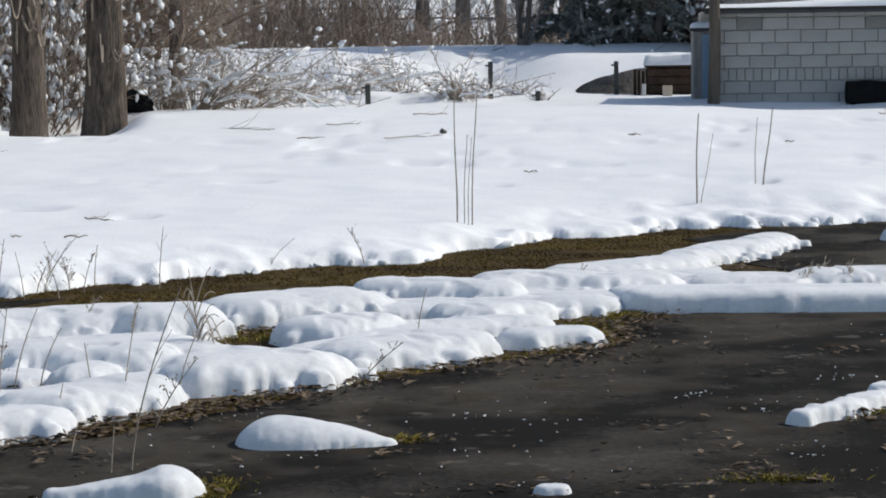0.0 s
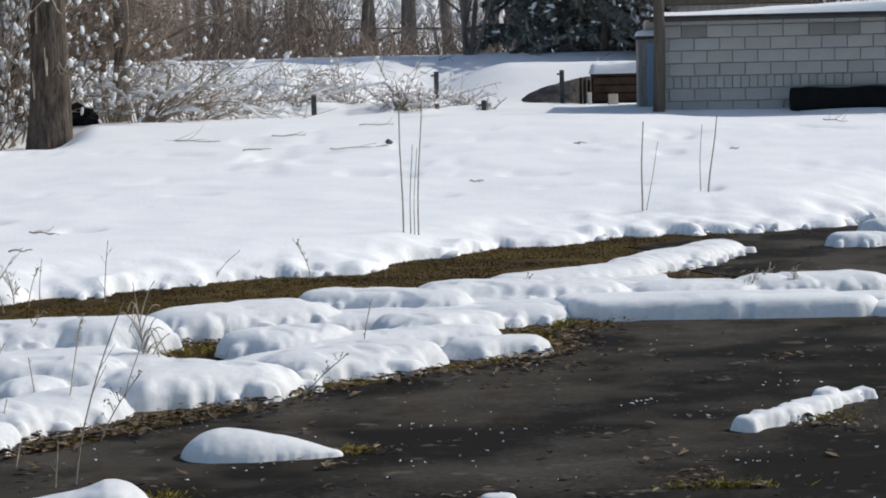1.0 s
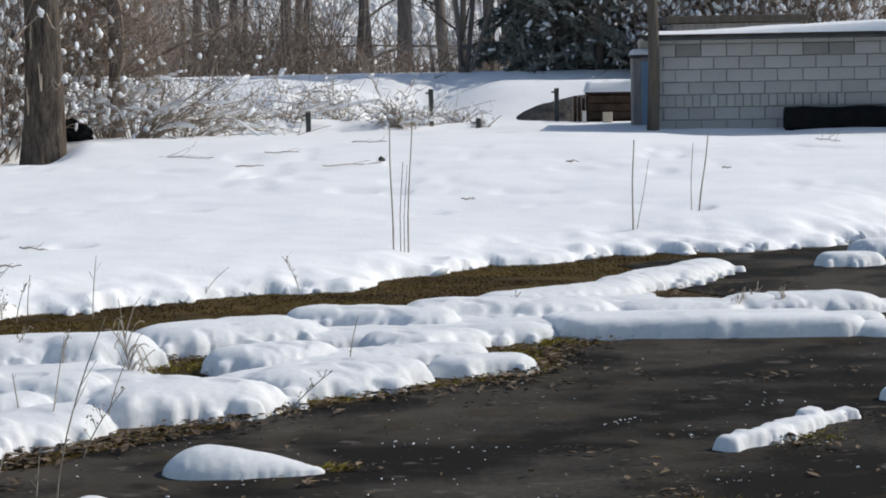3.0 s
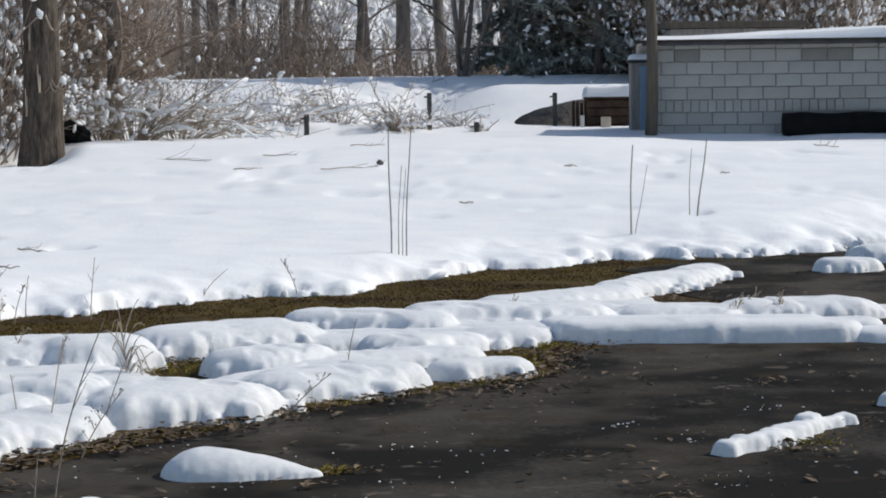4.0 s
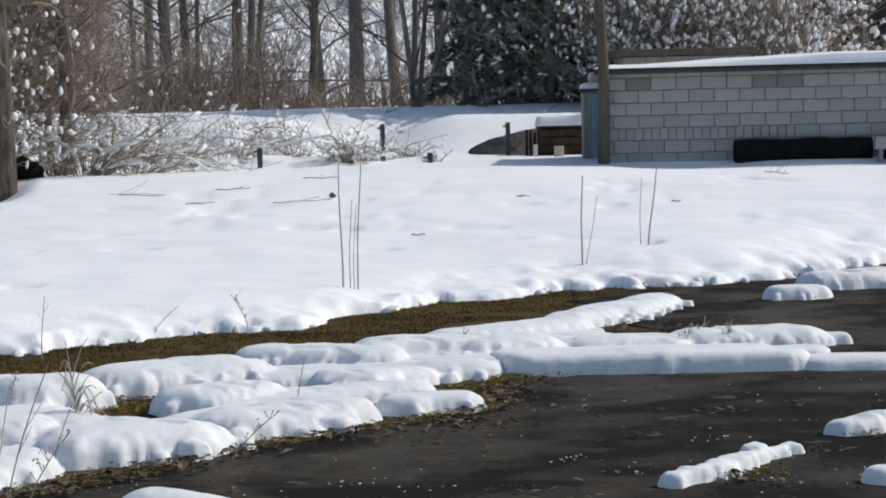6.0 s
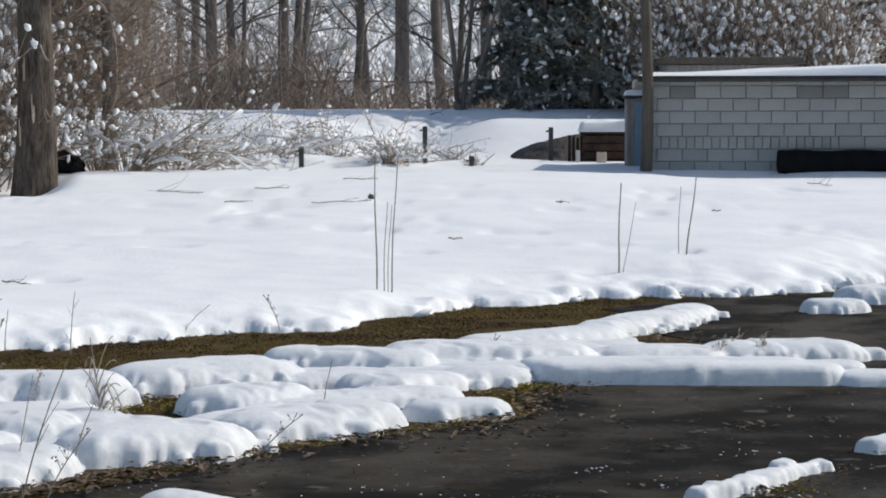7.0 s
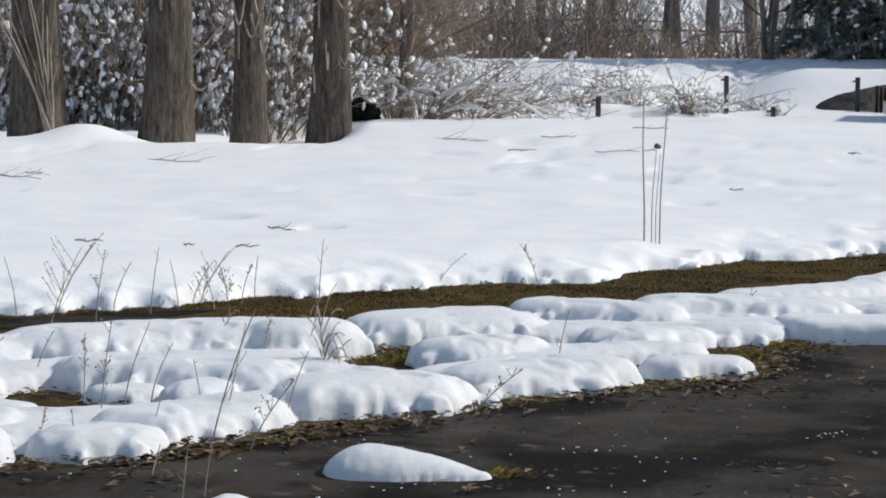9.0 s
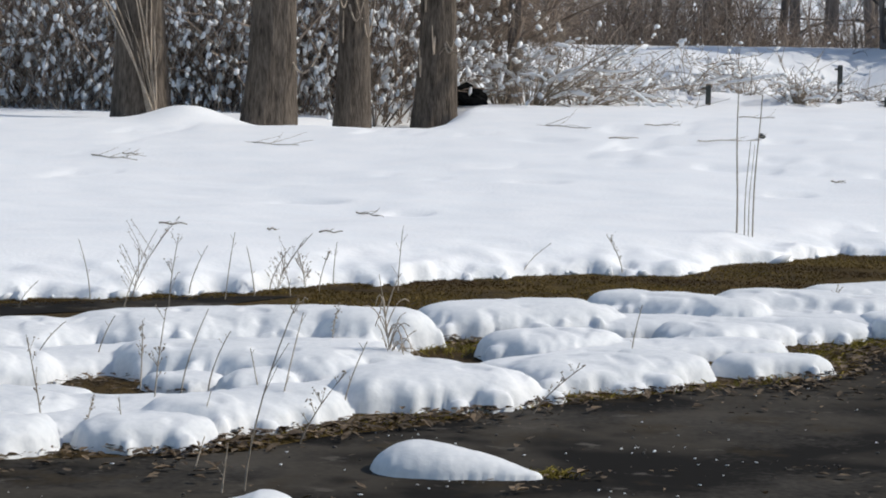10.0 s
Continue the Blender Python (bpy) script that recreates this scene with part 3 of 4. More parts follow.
part("roof", box((GL + 0.3, GD + 0.7, 0.05), (GL / 2 + 0.05, GD / 2 + 0.15, GH + 0.03), 0.01), M_ROOF, garage)
part("fascia", box((GL + 0.3, 0.035, 0.055), (GL / 2 + 0.05, -0.22, GH - 0.012), 0.006), M_FASCIA, garage, "dark fascia board")

rx, ry = np.arange(-0.1, GL + 0.22, 0.06), np.arange(-0.24, GD + 0.5, 0.06)
RX, RY = np.meshgrid(rx, ry)
rim = np.minimum.reduce([RX + 0.12, GL + 0.24 - RX, RY + 0.26, GD + 0.52 - RY])
rz = np.sqrt(np.clip(1 - (1 - np.clip(rim / 0.12, 0, 1)) ** 2, 0, 1)) * (0.02 + 0.13 * ease(RX, 0.0, 4.5) + 0.05 * ease(RY, -0.2, 0.8)) * (1 + 0.5 * fbm(RX * 0.8, RY * 0.8, 4))
roof_snow = part("roof_snow", grid_mesh("roof_snow", rx, ry, np.where(rim > 0.03, rz, -0.002)), M_SNOW)
roof_snow.location = (GX, GY, GZ + GH + 0.057)
roof_snow.rotation_euler[2] = radians(-4.6)
tagged(roof_snow, "thick layer of white snow lying on the garage roof", "snow")

# ---- pole, cabinet, crate and clutter beside the garage ----
pole = thing("utility_pole", (2.79, 36.4, 0.3), "weathered brown wooden utility pole at the garage corner", "pole")
part("shaft", trunk_mesh("shaft", 0.1, 8.5, np.random.default_rng(5), (0.003, 0), 1.05, 14, 14), M_POLE, pole)
for z in (6.9, 7.5):
    part("crossarm", box((1.8, 0.1, 0.12), (0, -0.1, z), 0.01), M_POLE, pole)

cabinet = thing("cabinet", (2.6, 38.2, 0.32), "narrow faded blue cabinet with grey frame and snow-capped top", "cabinet")
part("body", box((0.36, 0.5, 1.3), (0.2, 0.3, 0.65), 0.01), M_GREY, cabinet)
part("door", box((0.2, 0.03, 1.22), (0.27, 0.03, 0.64), 0.008), M_BLUE, cabinet, "faded blue door")
part("lid", box((0.44, 0.58, 0.05), (0.2, 0.28, 1.33), 0.012), M_FASCIA, cabinet)
part("vent", box((0.2, 0.2, 0.24), (0.24, 0.4, 1.5), 0.03), M_CARD, cabinet, "pale square vent")


def cap(thing_ob, at, size, label, seed=0):
    """Snow lying on top of a thing."""
    xs, ys = np.linspace(-size[0] / 2, size[0] / 2, 22), np.linspace(-size[1] / 2, size[1] / 2, 14)
    X, Y = np.meshgrid(xs, ys)
    rim = np.minimum(size[0] / 2 - np.abs(X), size[1] / 2 - np.abs(Y))
    z = np.sqrt(np.clip(1 - (1 - np.clip(rim / 0.12, 0, 1)) ** 2, 0, 1)) * size[2] * (1 + 0.6 * fbm(X * 3 + seed, Y * 3, seed))
    ob = part("snow_cap", grid_mesh("snow_cap", xs, ys, np.where(rim > 0.005, z, -0.003)), M_SNOW, thing_ob, label)
    ob.location = at
    return ob


cap(cabinet, (0.2, 0.25, 1.357), (0.42, 0.5, 0.1), "small cap of snow on the blue cabinet", 3)

crate = thing("wooden_crate", (2.5, 42.4, 0.2), "dark brown stained wooden crate with gaps between boards", "crate")
for k in range(5):
    part("board", box((0.9, 0.025, 0.135), (0, -0.3, 0.09 + 0.15 * k), 0.006), M_RUST, crate)
for sx in (-0.42, 0.0, 0.42):
    part("post", box((0.07, 0.06, 0.78), (sx, -0.255, 0.39), 0.006), M_RUST, crate)
part("back", box((0.9, 0.03, 0.75), (0, 0.25, 0.4), 0.006), M_RUST, crate)
for sx in (-0.435, 0.435):
    part("side", box((0.03, 0.5, 0.75), (sx, 0.0, 0.4), 0.006), M_RUST, crate)
part("lid", box((0.98, 0.66, 0.04), (0, -0.02, 0.8), 0.008), M_RUST, crate)
cap(crate, (0, -0.02, 0.822), (1.04, 0.7, 0.2), "thick cap of snow on the wooden crate", 6)

stump = thing("stacked_boards", (1.98, 42.3, 0.35), "short stack of rusty brown upright boards in snow", "boards")
for k in range(5):
    part("board", box((0.055, 0.05, 0.62 - 0.05 * (k % 3)), (-0.16 + 0.075 * k, 0.03 * (k % 2), 0.3), 0.006), M_RUST, stump)
carton = thing("carton", (2.36, 41.3, 0.46), "small faded tan carton standing in snow", "box")
part("body", box((0.17, 0.15, 0.2), (0, 0, 0.1), 0.008), M_CARD, carton)
part("flap", box((0.17, 0.08, 0.008), (0, -0.06, 0.207), 0.002), M_CARD, carton)
marker = thing("marker_post", (1.94, 41.3, 0.44), "short white marker post standing in snow", "post")
part("shaft", box((0.07, 0.05, 0.24), (0, 0, 0.12), 0.008), M_TRIM, marker)
part("cap", box((0.08, 0.06, 0.02), (0, 0, 0.25), 0.005), M_TRIM, marker)

# dark grey curved face under the drift
ex, ez = np.linspace(0, 1, 60), np.linspace(0, 1, 16)
EX, EZ = np.meshgrid(ex, ez)
top = 0.2 + 0.5 * np.sin(np.clip(EX * 1.25, 0, 1.57)) ** 0.6
px = 0.72 + EX * 1.5
pz = 0.3 + EZ * top + 0.03 * fbm(EX * 9, EZ * 5, 3)
py = 42.75 + 0.75 * EZ - 0.25 * np.sin(EX * 3.1) + 0.12 * fbm(EX * 8, EZ * 8, 7)
i = (np.arange(15)[:, None] * 60 + np.arange(59)[None]).ravel()
earth = part("earth_bank", raw("earth_bank", np.stack([px, py, pz], -1).reshape(-1, 3), np.stack([i, i + 1, i + 61, i + 60], -1), True), M_DARK_GREY)
tagged(earth, "dark grey curved face under a snow drift", "earth bank", kind="structure")


def fence_post(at, height, label):
    t = thing("fence_post", at, label, "post", "fence posts")
    part("shaft", box((0.035, 0.06, height + 0.3), (0, 0.02, height / 2 - 0.15), 0.004), M_STEEL, t)
    part("flange", box((0.085, 0.012, height + 0.3), (0, -0.012, height / 2 - 0.15), 0.003), M_STEEL, t)
    part("clip", box((0.11, 0.02, 0.03), (-0.04, -0.03, height - 0.07), 0.003), M_STEEL, t)


fence_post((1.48, 42.4, 0.42), 0.68, "dark steel fence post before the dark face")
fence_post((-0.79, 40.7, 0.72), 0.42, "dark steel fence post half buried in snow")
fence_post((-2.75, 37.9, 0.6), 0.24, "short dark steel fence post buried deep in snow")
fence_post((0.05, 39.0, 0.52), 0.13, "tip of a dark steel post in snow")

# long black bundle and loose blocks by the garage wall
tarp = thing("covered_pipe", (4.86, 36.15, 0.42), "long low black plastic-covered bundle lying along the garage wall", "bundle")
bm = bmesh.new()
bmesh.ops.create_cone(bm, cap_ends=True, segments=20, radius1=0.19, radius2=0.19, depth=2.15, matrix=pose(1.08, 0, 0.2, 0, 90, 0))
bmesh.ops.subdivide_edges(bm, edges=[e for e in bm.edges if abs(e.verts[0].co.x - e.verts[1].co.x) > 1], cuts=14)
for v in bm.verts:
    v.co.z += 0.02 * noise.noise((v.co.x * 3, v.co.y * 4, v.co.z * 4))
    v.co.y += 0.03 * noise.noise((v.co.x * 2, v.co.y * 4, 7 + v.co.z))
part("cover", bm, M_BLACK, tarp)
part("foot", box((0.06, 0.3, 0.12), (0.1, 0, -0.02), 0.01), M_BLACK, tarp)
part("foot", box((0.06, 0.3, 0.12), (2.0, 0, -0.02), 0.01), M_BLACK, tarp)
rest = thing("covered_pipe", (7.62, 36.0, 0.42), "black plastic-covered bundle lying behind loose concrete blocks", "bundle")
bm = bmesh.new()
bmesh.ops.create_cone(bm, cap_ends=True, segments=18, radius1=0.17, radius2=0.17, depth=1.5, matrix=pose(0.3, 0, 0.19, 0, 90, 0))
part("cover", bm, M_BLACK, rest)
for k, (x, z) in enumerate(((7.08, 0.62), (7.3, 0.62), (7.62, 0.58))):
    blk = thing("loose_block", (x, 35.7, z), "loose grey concrete block set before the black bundle", "block", "loose blocks")
    part("body", box((0.19, 0.19, 0.2), (0, 0, 0.1), 0.01), M_BLOCK, blk)
    part("foot", box((0.06, 0.12, 0.3), (0, 0, -0.12), 0.005), M_GREY, blk)

# ---- thin stakes and dry saplings in the snow ----
def stake(name, at, stems, label, category, material=None, group=""):
    """A clump of thin stems: (dx at the foot, dx at the top, height, radius)."""
    t = thing(name, at, label, category, group)
    g = np.random.default_rng(int(abs(at[0] * 100)))
    for fx0, dx, h, r in stems:
        s = np.linspace(0, 1, 9)
        p = np.stack([fx0 + dx * s ** 1.3 + 0.005 * np.sin(s * 7 + dx * 30), 0.03 * g.normal() * s, -0.15 + (h + 0.15) * s], -1)
        part("stem", tubes("stem", p[None], (r * (1 - 0.45 * s))[None], 6), material or M_STALK, t)
    return t


stake("sapling", (-0.5, 17.7, on_snow(-0.45, 17.7)), [(-0.01, -0.012, 1.02, 0.008), (0.1, 0.05, 1.02, 0.007), (0.04, 0.03, 0.68, 0.005), (0.07, 0.035, 0.66, 0.004)], "bare upright sapling stems in the snow", "sapling", group="bare saplings")
stake("sapling", (1.43, 19.42, on_snow(1.43, 19.42)), [(0.0, 0.015, 0.75, 0.009), (0.03, 0.12, 0.58, 0.004)], "two bare leaning sapling stems in snow", "sapling", group="bare saplings")
leaning = stake("sapling", (2.09, 20.55, on_snow(2.09, 20.55)), [(0.0, 0.09, 0.68, 0.009), (-0.07, 0.02, 0.6, 0.005)], "thin bare sapling stems in a melted hollow", "sapling", group="bare saplings")

# added dark lumps stand in for the dark of the melted hollow
part("clod", blobs("clod", np.array([(0.03, -0.06, -0.02), (-0.03, -0.07, -0.015), (0.1, -0.05, -0.03)]), np.array([0.05, 0.04, 0.03]), np.random.default_rng(4), 0.5), M_DARK_GREY, leaning, "dark lumps standing in for the dark hollow at the foot")
lump = thing("stone", (-0.99, 26.2, on_snow(-0.99, 26.2)), "small dark green stone half buried in snow", "stone")
part("body", blobs("body", np.array([(0.0, 0.0, 0.02)]), np.array([0.075]), np.random.default_rng(6), 0.8), M_STEEL, lump)


# ---- dry weeds ----
def weed(at, height, dx, kind, seed, label):
    g = np.random.default_rng(seed)
    t = thing("dry_weed", at, label, "weed", "dry weeds")
    s = np.linspace(0, 1, 10)
    main = np.stack([dx * s ** 1.6, 0.1 * g.normal() * s, -0.08 + (height + 0.08) * s], -1)
    P, R = [main], [0.0035 * (1 - 0.5 * s)]
    tips = []
    for k in range({"stalk": 3, "seed": 9, "tuft": 22, "bush": 22}[kind]):
        i = int(g.integers(3, 9)) if kind in ("stalk", "seed") else int(g.integers(0, 6))
        a = g.uniform(0, 6.28)
        ln = height * (g.uniform(0.08, 0.22) if kind in ("stalk", "seed") else g.uniform(0.3, 0.7))
        up = 0.9 if kind != "tuft" else 0.3
        w = np.array([math.cos(a) * 0.6, math.sin(a) * 0.6, up]) * ln
        q = main[i] + w * s[:, None]
        if kind == "tuft":
            q[:, 2] = main[i][2] + height * (0.9 * s - 1.1 * s ** 2 * g.uniform(0.3, 1.0))
        P.append(q)
        R.append((0.0032 if kind == "tuft" else 0.0014) * (1 - 0.4 * s))
        tips += [q[-1], q[-3]]
    tips.append(main[-1])
    part("stem", tubes("stem", np.array(P), np.array(R), 4), M_STALK, t)["kind"] = "stuff"
    if kind in ("seed", "bush"):
        c = np.array(tips)
        c = np.concatenate([c, c + g.normal(size=c.shape) * 0.008])
        part("seed_spray", blobs("seed_spray", c, g.uniform(0.0025, 0.006, len(c)), g, 1.0), M_STALK, t, "brown dried seed heads")["kind"] = "stuff"
    return t


WEEDS_BANK = [(-1.34, 8.37, 0.0, 0.68, 0.22), (-2.35, 9.08, 0.1, 0.29, -0.03), (-1.4, 8.29, 0.0, 0.17, 0.01), (-1.63, 8.66, 0.0, 0.11, 0.02),
              (-2.38, 10.23, 0.1, 0.21, -0.01), (-2.08, 10.24, 0.1, 0.19, 0.1), (-2.19, 10.21, 0.1, 0.27, 0.09), (-2.16, 9.78, 0.08, 0.35, 0.04),
              (-1.62, 9.72, 0.08, 0.33, 0.02), (-1.43, 10.01, 0.08, 0.21, 0.08), (-1.42, 9.27, 0.0, 0.28, 0.19), (-2.81, 10.84, 0.1, 0.16, 0.1),
              (-1.85, 10.23, 0.1, 0.14, 0.0), (-2.17, 9.0, 0.08, 0.09, -0.01), (-2.06, 9.17, 0.08, 0.1, 0.01), (-1.83, 9.35, 0.03, 0.13, 0.02),
              (-0.71, 10.24, 0.0, 0.22, 0.25), (-0.49, 11.82, 0.08, 0.2, 0.05), (-3.13, 10.89, 0.08, 0.14, 0.17)]
for k, (x, y, z, h, dx) in enumerate(WEEDS_BANK):
    weed((x, y, z), h, dx, "seed" if k % 3 == 1 else "stalk", 100 + k, "tall bent dry weed stalk beside the snow" if h > 0.5 else "thin dry brown weed poking through snow")
weed((-1.5, 11.13, 0.1), 0.37, -0.03, "tuft", 140, "drooping clump of dry grass bent over snow")
weed((-1.96, 11.82, 0.08), 0.16, 0.06, "seed", 141, "thin dry brown weed poking through snow")
weed((-2.28, 12.05, 0.08), 0.15, 0.12, "seed", 142, "thin dry brown weed poking through snow")
for k, (x, y) in enumerate(((1.72, 14.02), (1.84, 14.06), (1.98, 14.0), (0.35, 13.9))):
    weed((x, y, 0.09), 0.1, 0.04, "bush", 160 + k, "small dry brown plant poking out of the snow bank")
WEEDS_EDGE = [(-3.78, 13.27, 0.1, 0.26, -0.08), (-3.52, 13.1, 0.05, 0.38, 0.13), (-3.62, 13.53, 0.1, 0.37, 0.22), (-3.28, 13.18, 0.0, 0.42, 0.08),
              (-3.1, 13.65, 0.05, 0.34, 0.03), (-2.99, 13.88, 0.08, 0.22, -0.04), (-2.79, 13.95, 0.05, 0.21, -0.1), (-2.92, 14.12, 0.1, 0.25, 0.19),
              (-2.7, 14.25, 0.08, 0.17, 0.07), (-2.69, 14.54, 0.1, 0.18, 0.03), (-2.27, 14.5, 0.0, 0.4, 0.05), (-4.08, 12.95, 0.05, 0.12, 0.17),
              (-2.8, 14.3, 0.1, 0.14, -0.04), (-1.08, 15.8, 0.1, 0.16, -0.11), (-1.7, 15.6, 0.1, 0.1, 0.15), (-3.35, 13.75, 0.1, 0.2, 0.1), (-2.95, 14.05, 0.1, 0.18, 0.12)]
for k, (x, y, z, h, dx) in enumerate(WEEDS_EDGE):
    weed((x, y, z), h, dx, ("stalk", "stalk", "bush", "seed", "stalk")[k % 5], 200 + k, "dry grey-brown weed at the snow field's edge")


# ---- shrubs and thickets ----
def shrub(at, height, spread, stems, label, seed, lean=(0, 0), snow=60, twig=None, arch=1.1, thick=0.011):
    """A bare shrub: arching stems, side twigs and snow caught in them."""
    g = np.random.default_rng(seed)
    t = thing("shrub", at, label, "shrub", "bare shrubs")
    a = g.uniform(0, 6.28, stems)
    out = g.uniform(0.1, 1, stems) * spread
    start = np.stack([np.cos(a) * out * 0.15, np.sin(a) * out * 0.15, np.full(stems, -0.1)], -1)
    way = np.stack([np.cos(a) * out + lean[0] * height, np.sin(a) * out + lean[1] * height, height * g.uniform(0.6, 1.1, stems)], -1)
    p1 = twig_paths(g, start, way, np.linalg.norm(way, axis=1), 0.7, 7, arch * 0.4)
    r1 = np.linspace(1, 0.4, 7)[None] * g.uniform(0.6, 1.2, (stems, 1)) * thick
    n = stems * 4
    src, at2 = g.integers(0, stems, n), g.integers(2, 7, n)
    p2 = twig_paths(g, p1[src, at2], way[src] / height + g.normal(size=(n, 3)) * 0.8, g.uniform(0.15, 0.5, n) * height, 1.3, 7, 0.2)
    r2 = np.linspace(1, 0.5, 7)[None] * np.full((n, 1), thick * 0.5)
    part("stem_clump", tubes("stem_clump", np.concatenate([p1, p2]), np.concatenate([r1, r2]), 4), twig or M_TWIG, t)
    if snow:
        allp = np.concatenate([p1, p2]).reshape(-1, 3)
        c = allp[g.integers(0, len(allp), snow)] + (0, 0, 0.015)
        c = c[c[:, 2] > 0.03]
        k = max(6, stems // 2)
        pick = g.integers(0, len(p2), k)
        cane = np.concatenate([p1[: stems // 3, 2:], p2[pick][:, 1:6]]) + (0, 0, 0.014)
        run = cane[:, -1] - cane[:, 0]
        cane = cane[np.abs(run[:, 2]) < 0.75 * np.hypot(run[:, 0], run[:, 1])]
        cane = cane + g.normal(size=cane.shape) * 0.01
        fat = np.array([0.35, 1.0, 0.8, 1.1, 0.3])[None] * g.uniform(0.018, 0.042, (len(cane), 1)) * (0.6 + 0.4 * height)
        part("caught_snow", tubes("caught_snow", cane, fat, 6), M_SNOW_CLUMP, t, "white snow lying along the canes")["kind"] = "stuff"
        part("caught_snow", blobs("caught_snow", c, g.uniform(0.025, 0.06, len(c)) * (0.6 + 0.5 * height), g, 0.8), M_SNOW_CLUMP, t, "lumps of white snow caught in twigs")["kind"] = "stuff"
    return t


SHRUBS = [(-5.3, 36.0, 1.25, 1.1, 54, 0.45), (-4.6, 36.6, 1.0, 1.2, 36, 0.6), (-5.9, 36.6, 1.1, 0.6, 30, 0.0), (-4.0, 38.2, 0.8, 0.8, 24, 0.3),
          (-3.2, 39.5, 0.7, 0.8, 22, 0.4), (-2.4, 40.5, 0.65, 0.7, 20, -0.4), (-1.35, 38.3, 0.75, 0.4, 34, 0.0), (-1.0, 39.2, 0.5, 0.4, 18, 0.1), (-0.3, 43.0, 0.5, 0.5, 20, 0.0),
          (0.1, 39.2, 0.3, 0.3, 12, 0.2), (-6.9, 37.5, 1.3, 0.7, 30, 0.0), (-3.6, 43.0, 0.6, 0.8, 20, 0.3), (-5.0, 41.0, 0.8, 0.9, 24, 0.2), (-2.8, 43.4, 0.5, 1.1, 20, 0.4), (-2.0, 44.6, 0.45, 1.1, 20, -0.3), (-3.9, 45.6, 0.5, 1.2, 22, 0.4), (-1.5, 42.6, 0.45, 0.9, 18, 0.5), (-5.6, 44.5, 0.6, 1.2, 22, 0.3), (-4.4, 39.3, 0.6, 1.0, 22, 0.6), (-2.2, 39.2, 0.4, 0.9, 16, 0.7)]
for k, (x, y, h, sp, n, ln) in enumerate(SHRUBS):
    shrub((x, y, on_snow(x, y)), h, sp, n, "bare arching bramble shrub with snow in its stems" if h > 0.6 else "low bare shrub half buried in snow", 300 + k, (ln, 0), 95 if h > 0.6 else 40, arch=0.45 if h > 0.9 else 0.9)


def thicket(name, x0, x1, y0, y1, low, high, stems, clumps, label, seed, twig, size=(0.03, 0.08), tall=1.0):
    """A dense uncountable growth of thin stems hung with snow."""
    g = np.random.default_rng(seed)
    x, y = g.uniform(x0, x1, stems), g.uniform(y0, y1, stems)
    h = g.uniform(0.5, 1.0, stems) * (high - low)
    start = np.stack([x, y, np.full(stems, low - 0.2) + g.uniform(0, 0.5, stems) * (high - low) * (g.random(stems) > 0.5)], -1)
    way = np.stack([g.normal(size=stems) * 0.45, g.normal(size=stems) * 0.3, np.ones(stems)], -1)
    p = twig_paths(g, start, way, h, 0.7, 5, 0.1)
    r = np.linspace(1, 0.4, 5)[None] * g.uniform(0.006, 0.02, (stems, 1))
    root = part(name, tubes(name, p, r, 3), twig)
    tagged(root, label, "thicket", kind="stuff")
    if clumps:
        q = p[g.integers(0, stems, clumps), g.integers(1, 5, clumps)] + (0, 0, 0.02)
        part("caught_snow", blobs("caught_snow", q, g.uniform(*size, clumps), g, tall), M_SNOW_CLUMP, root, "snow caught in twigs")["kind"] = "stuff"
    return root


thicket("snowy_thicket", -19, -6.9, 33.5, 39, 0.3, 3.6, 4200, 42000, "dense leafless thicket heavily hung with wet snow", 410, M_BRUSH, (0.018, 0.054), 1.5)
thicket("snowy_thicket", 3.8, 8.4, 50.5, 54.5, 1.4, 5.0, 2400, 10000, "snow-laden bare thicket behind the garage", 411, M_BRUSH, (0.025, 0.07), 1.4)
thicket("snowy_thicket", 8.4, 13.5, 54, 55.6, 1.2, 3.6, 300, 700, "thin snow-laden shrubs before a dark house", 416, M_BRUSH, (0.04, 0.11))
thicket("brush", -45, 0.6, 55, 60, 1.2, 2.3, 7500, 120, "band of dense brown brush along the wood's edge", 412, M_BRUSH)
thicket("brush", -45, -3.4, 54, 58, 1.2, 3.6, 6000, 60, "tall brown brush before the wood", 413, M_BRUSH)
thicket("brush", 0.6, 30, 58, 64, 1.2, 2.6, 2000, 40, "brown brush along the wood's edge", 414, M_BRUSH)


thicket("far_snowy_wood", -60, 40, 80, 96, 1.0, 9.0, 3500, 8000, "distant pale snow-laden wood beyond the trees", 415, M_TWIG, (0.12, 0.34))


# added pale slope so gaps between trunks show white instead of yellow sky
hx, hy = np.linspace(-260, 260, 60), np.linspace(105, 330, 30)
HX, HY = np.meshgrid(hx, hy)
backdrop = part("far_hillside", grid_mesh("far_hillside", hx, hy, 1.0 + 26 * ease(HY, 105, 320) + 3 * fbm(HX * 0.02, HY * 0.02, 61)), M_SNOW)
tagged(backdrop, "made-up pale snow slope beyond the wood, filling the sky gaps", "hillside", kind="structure")


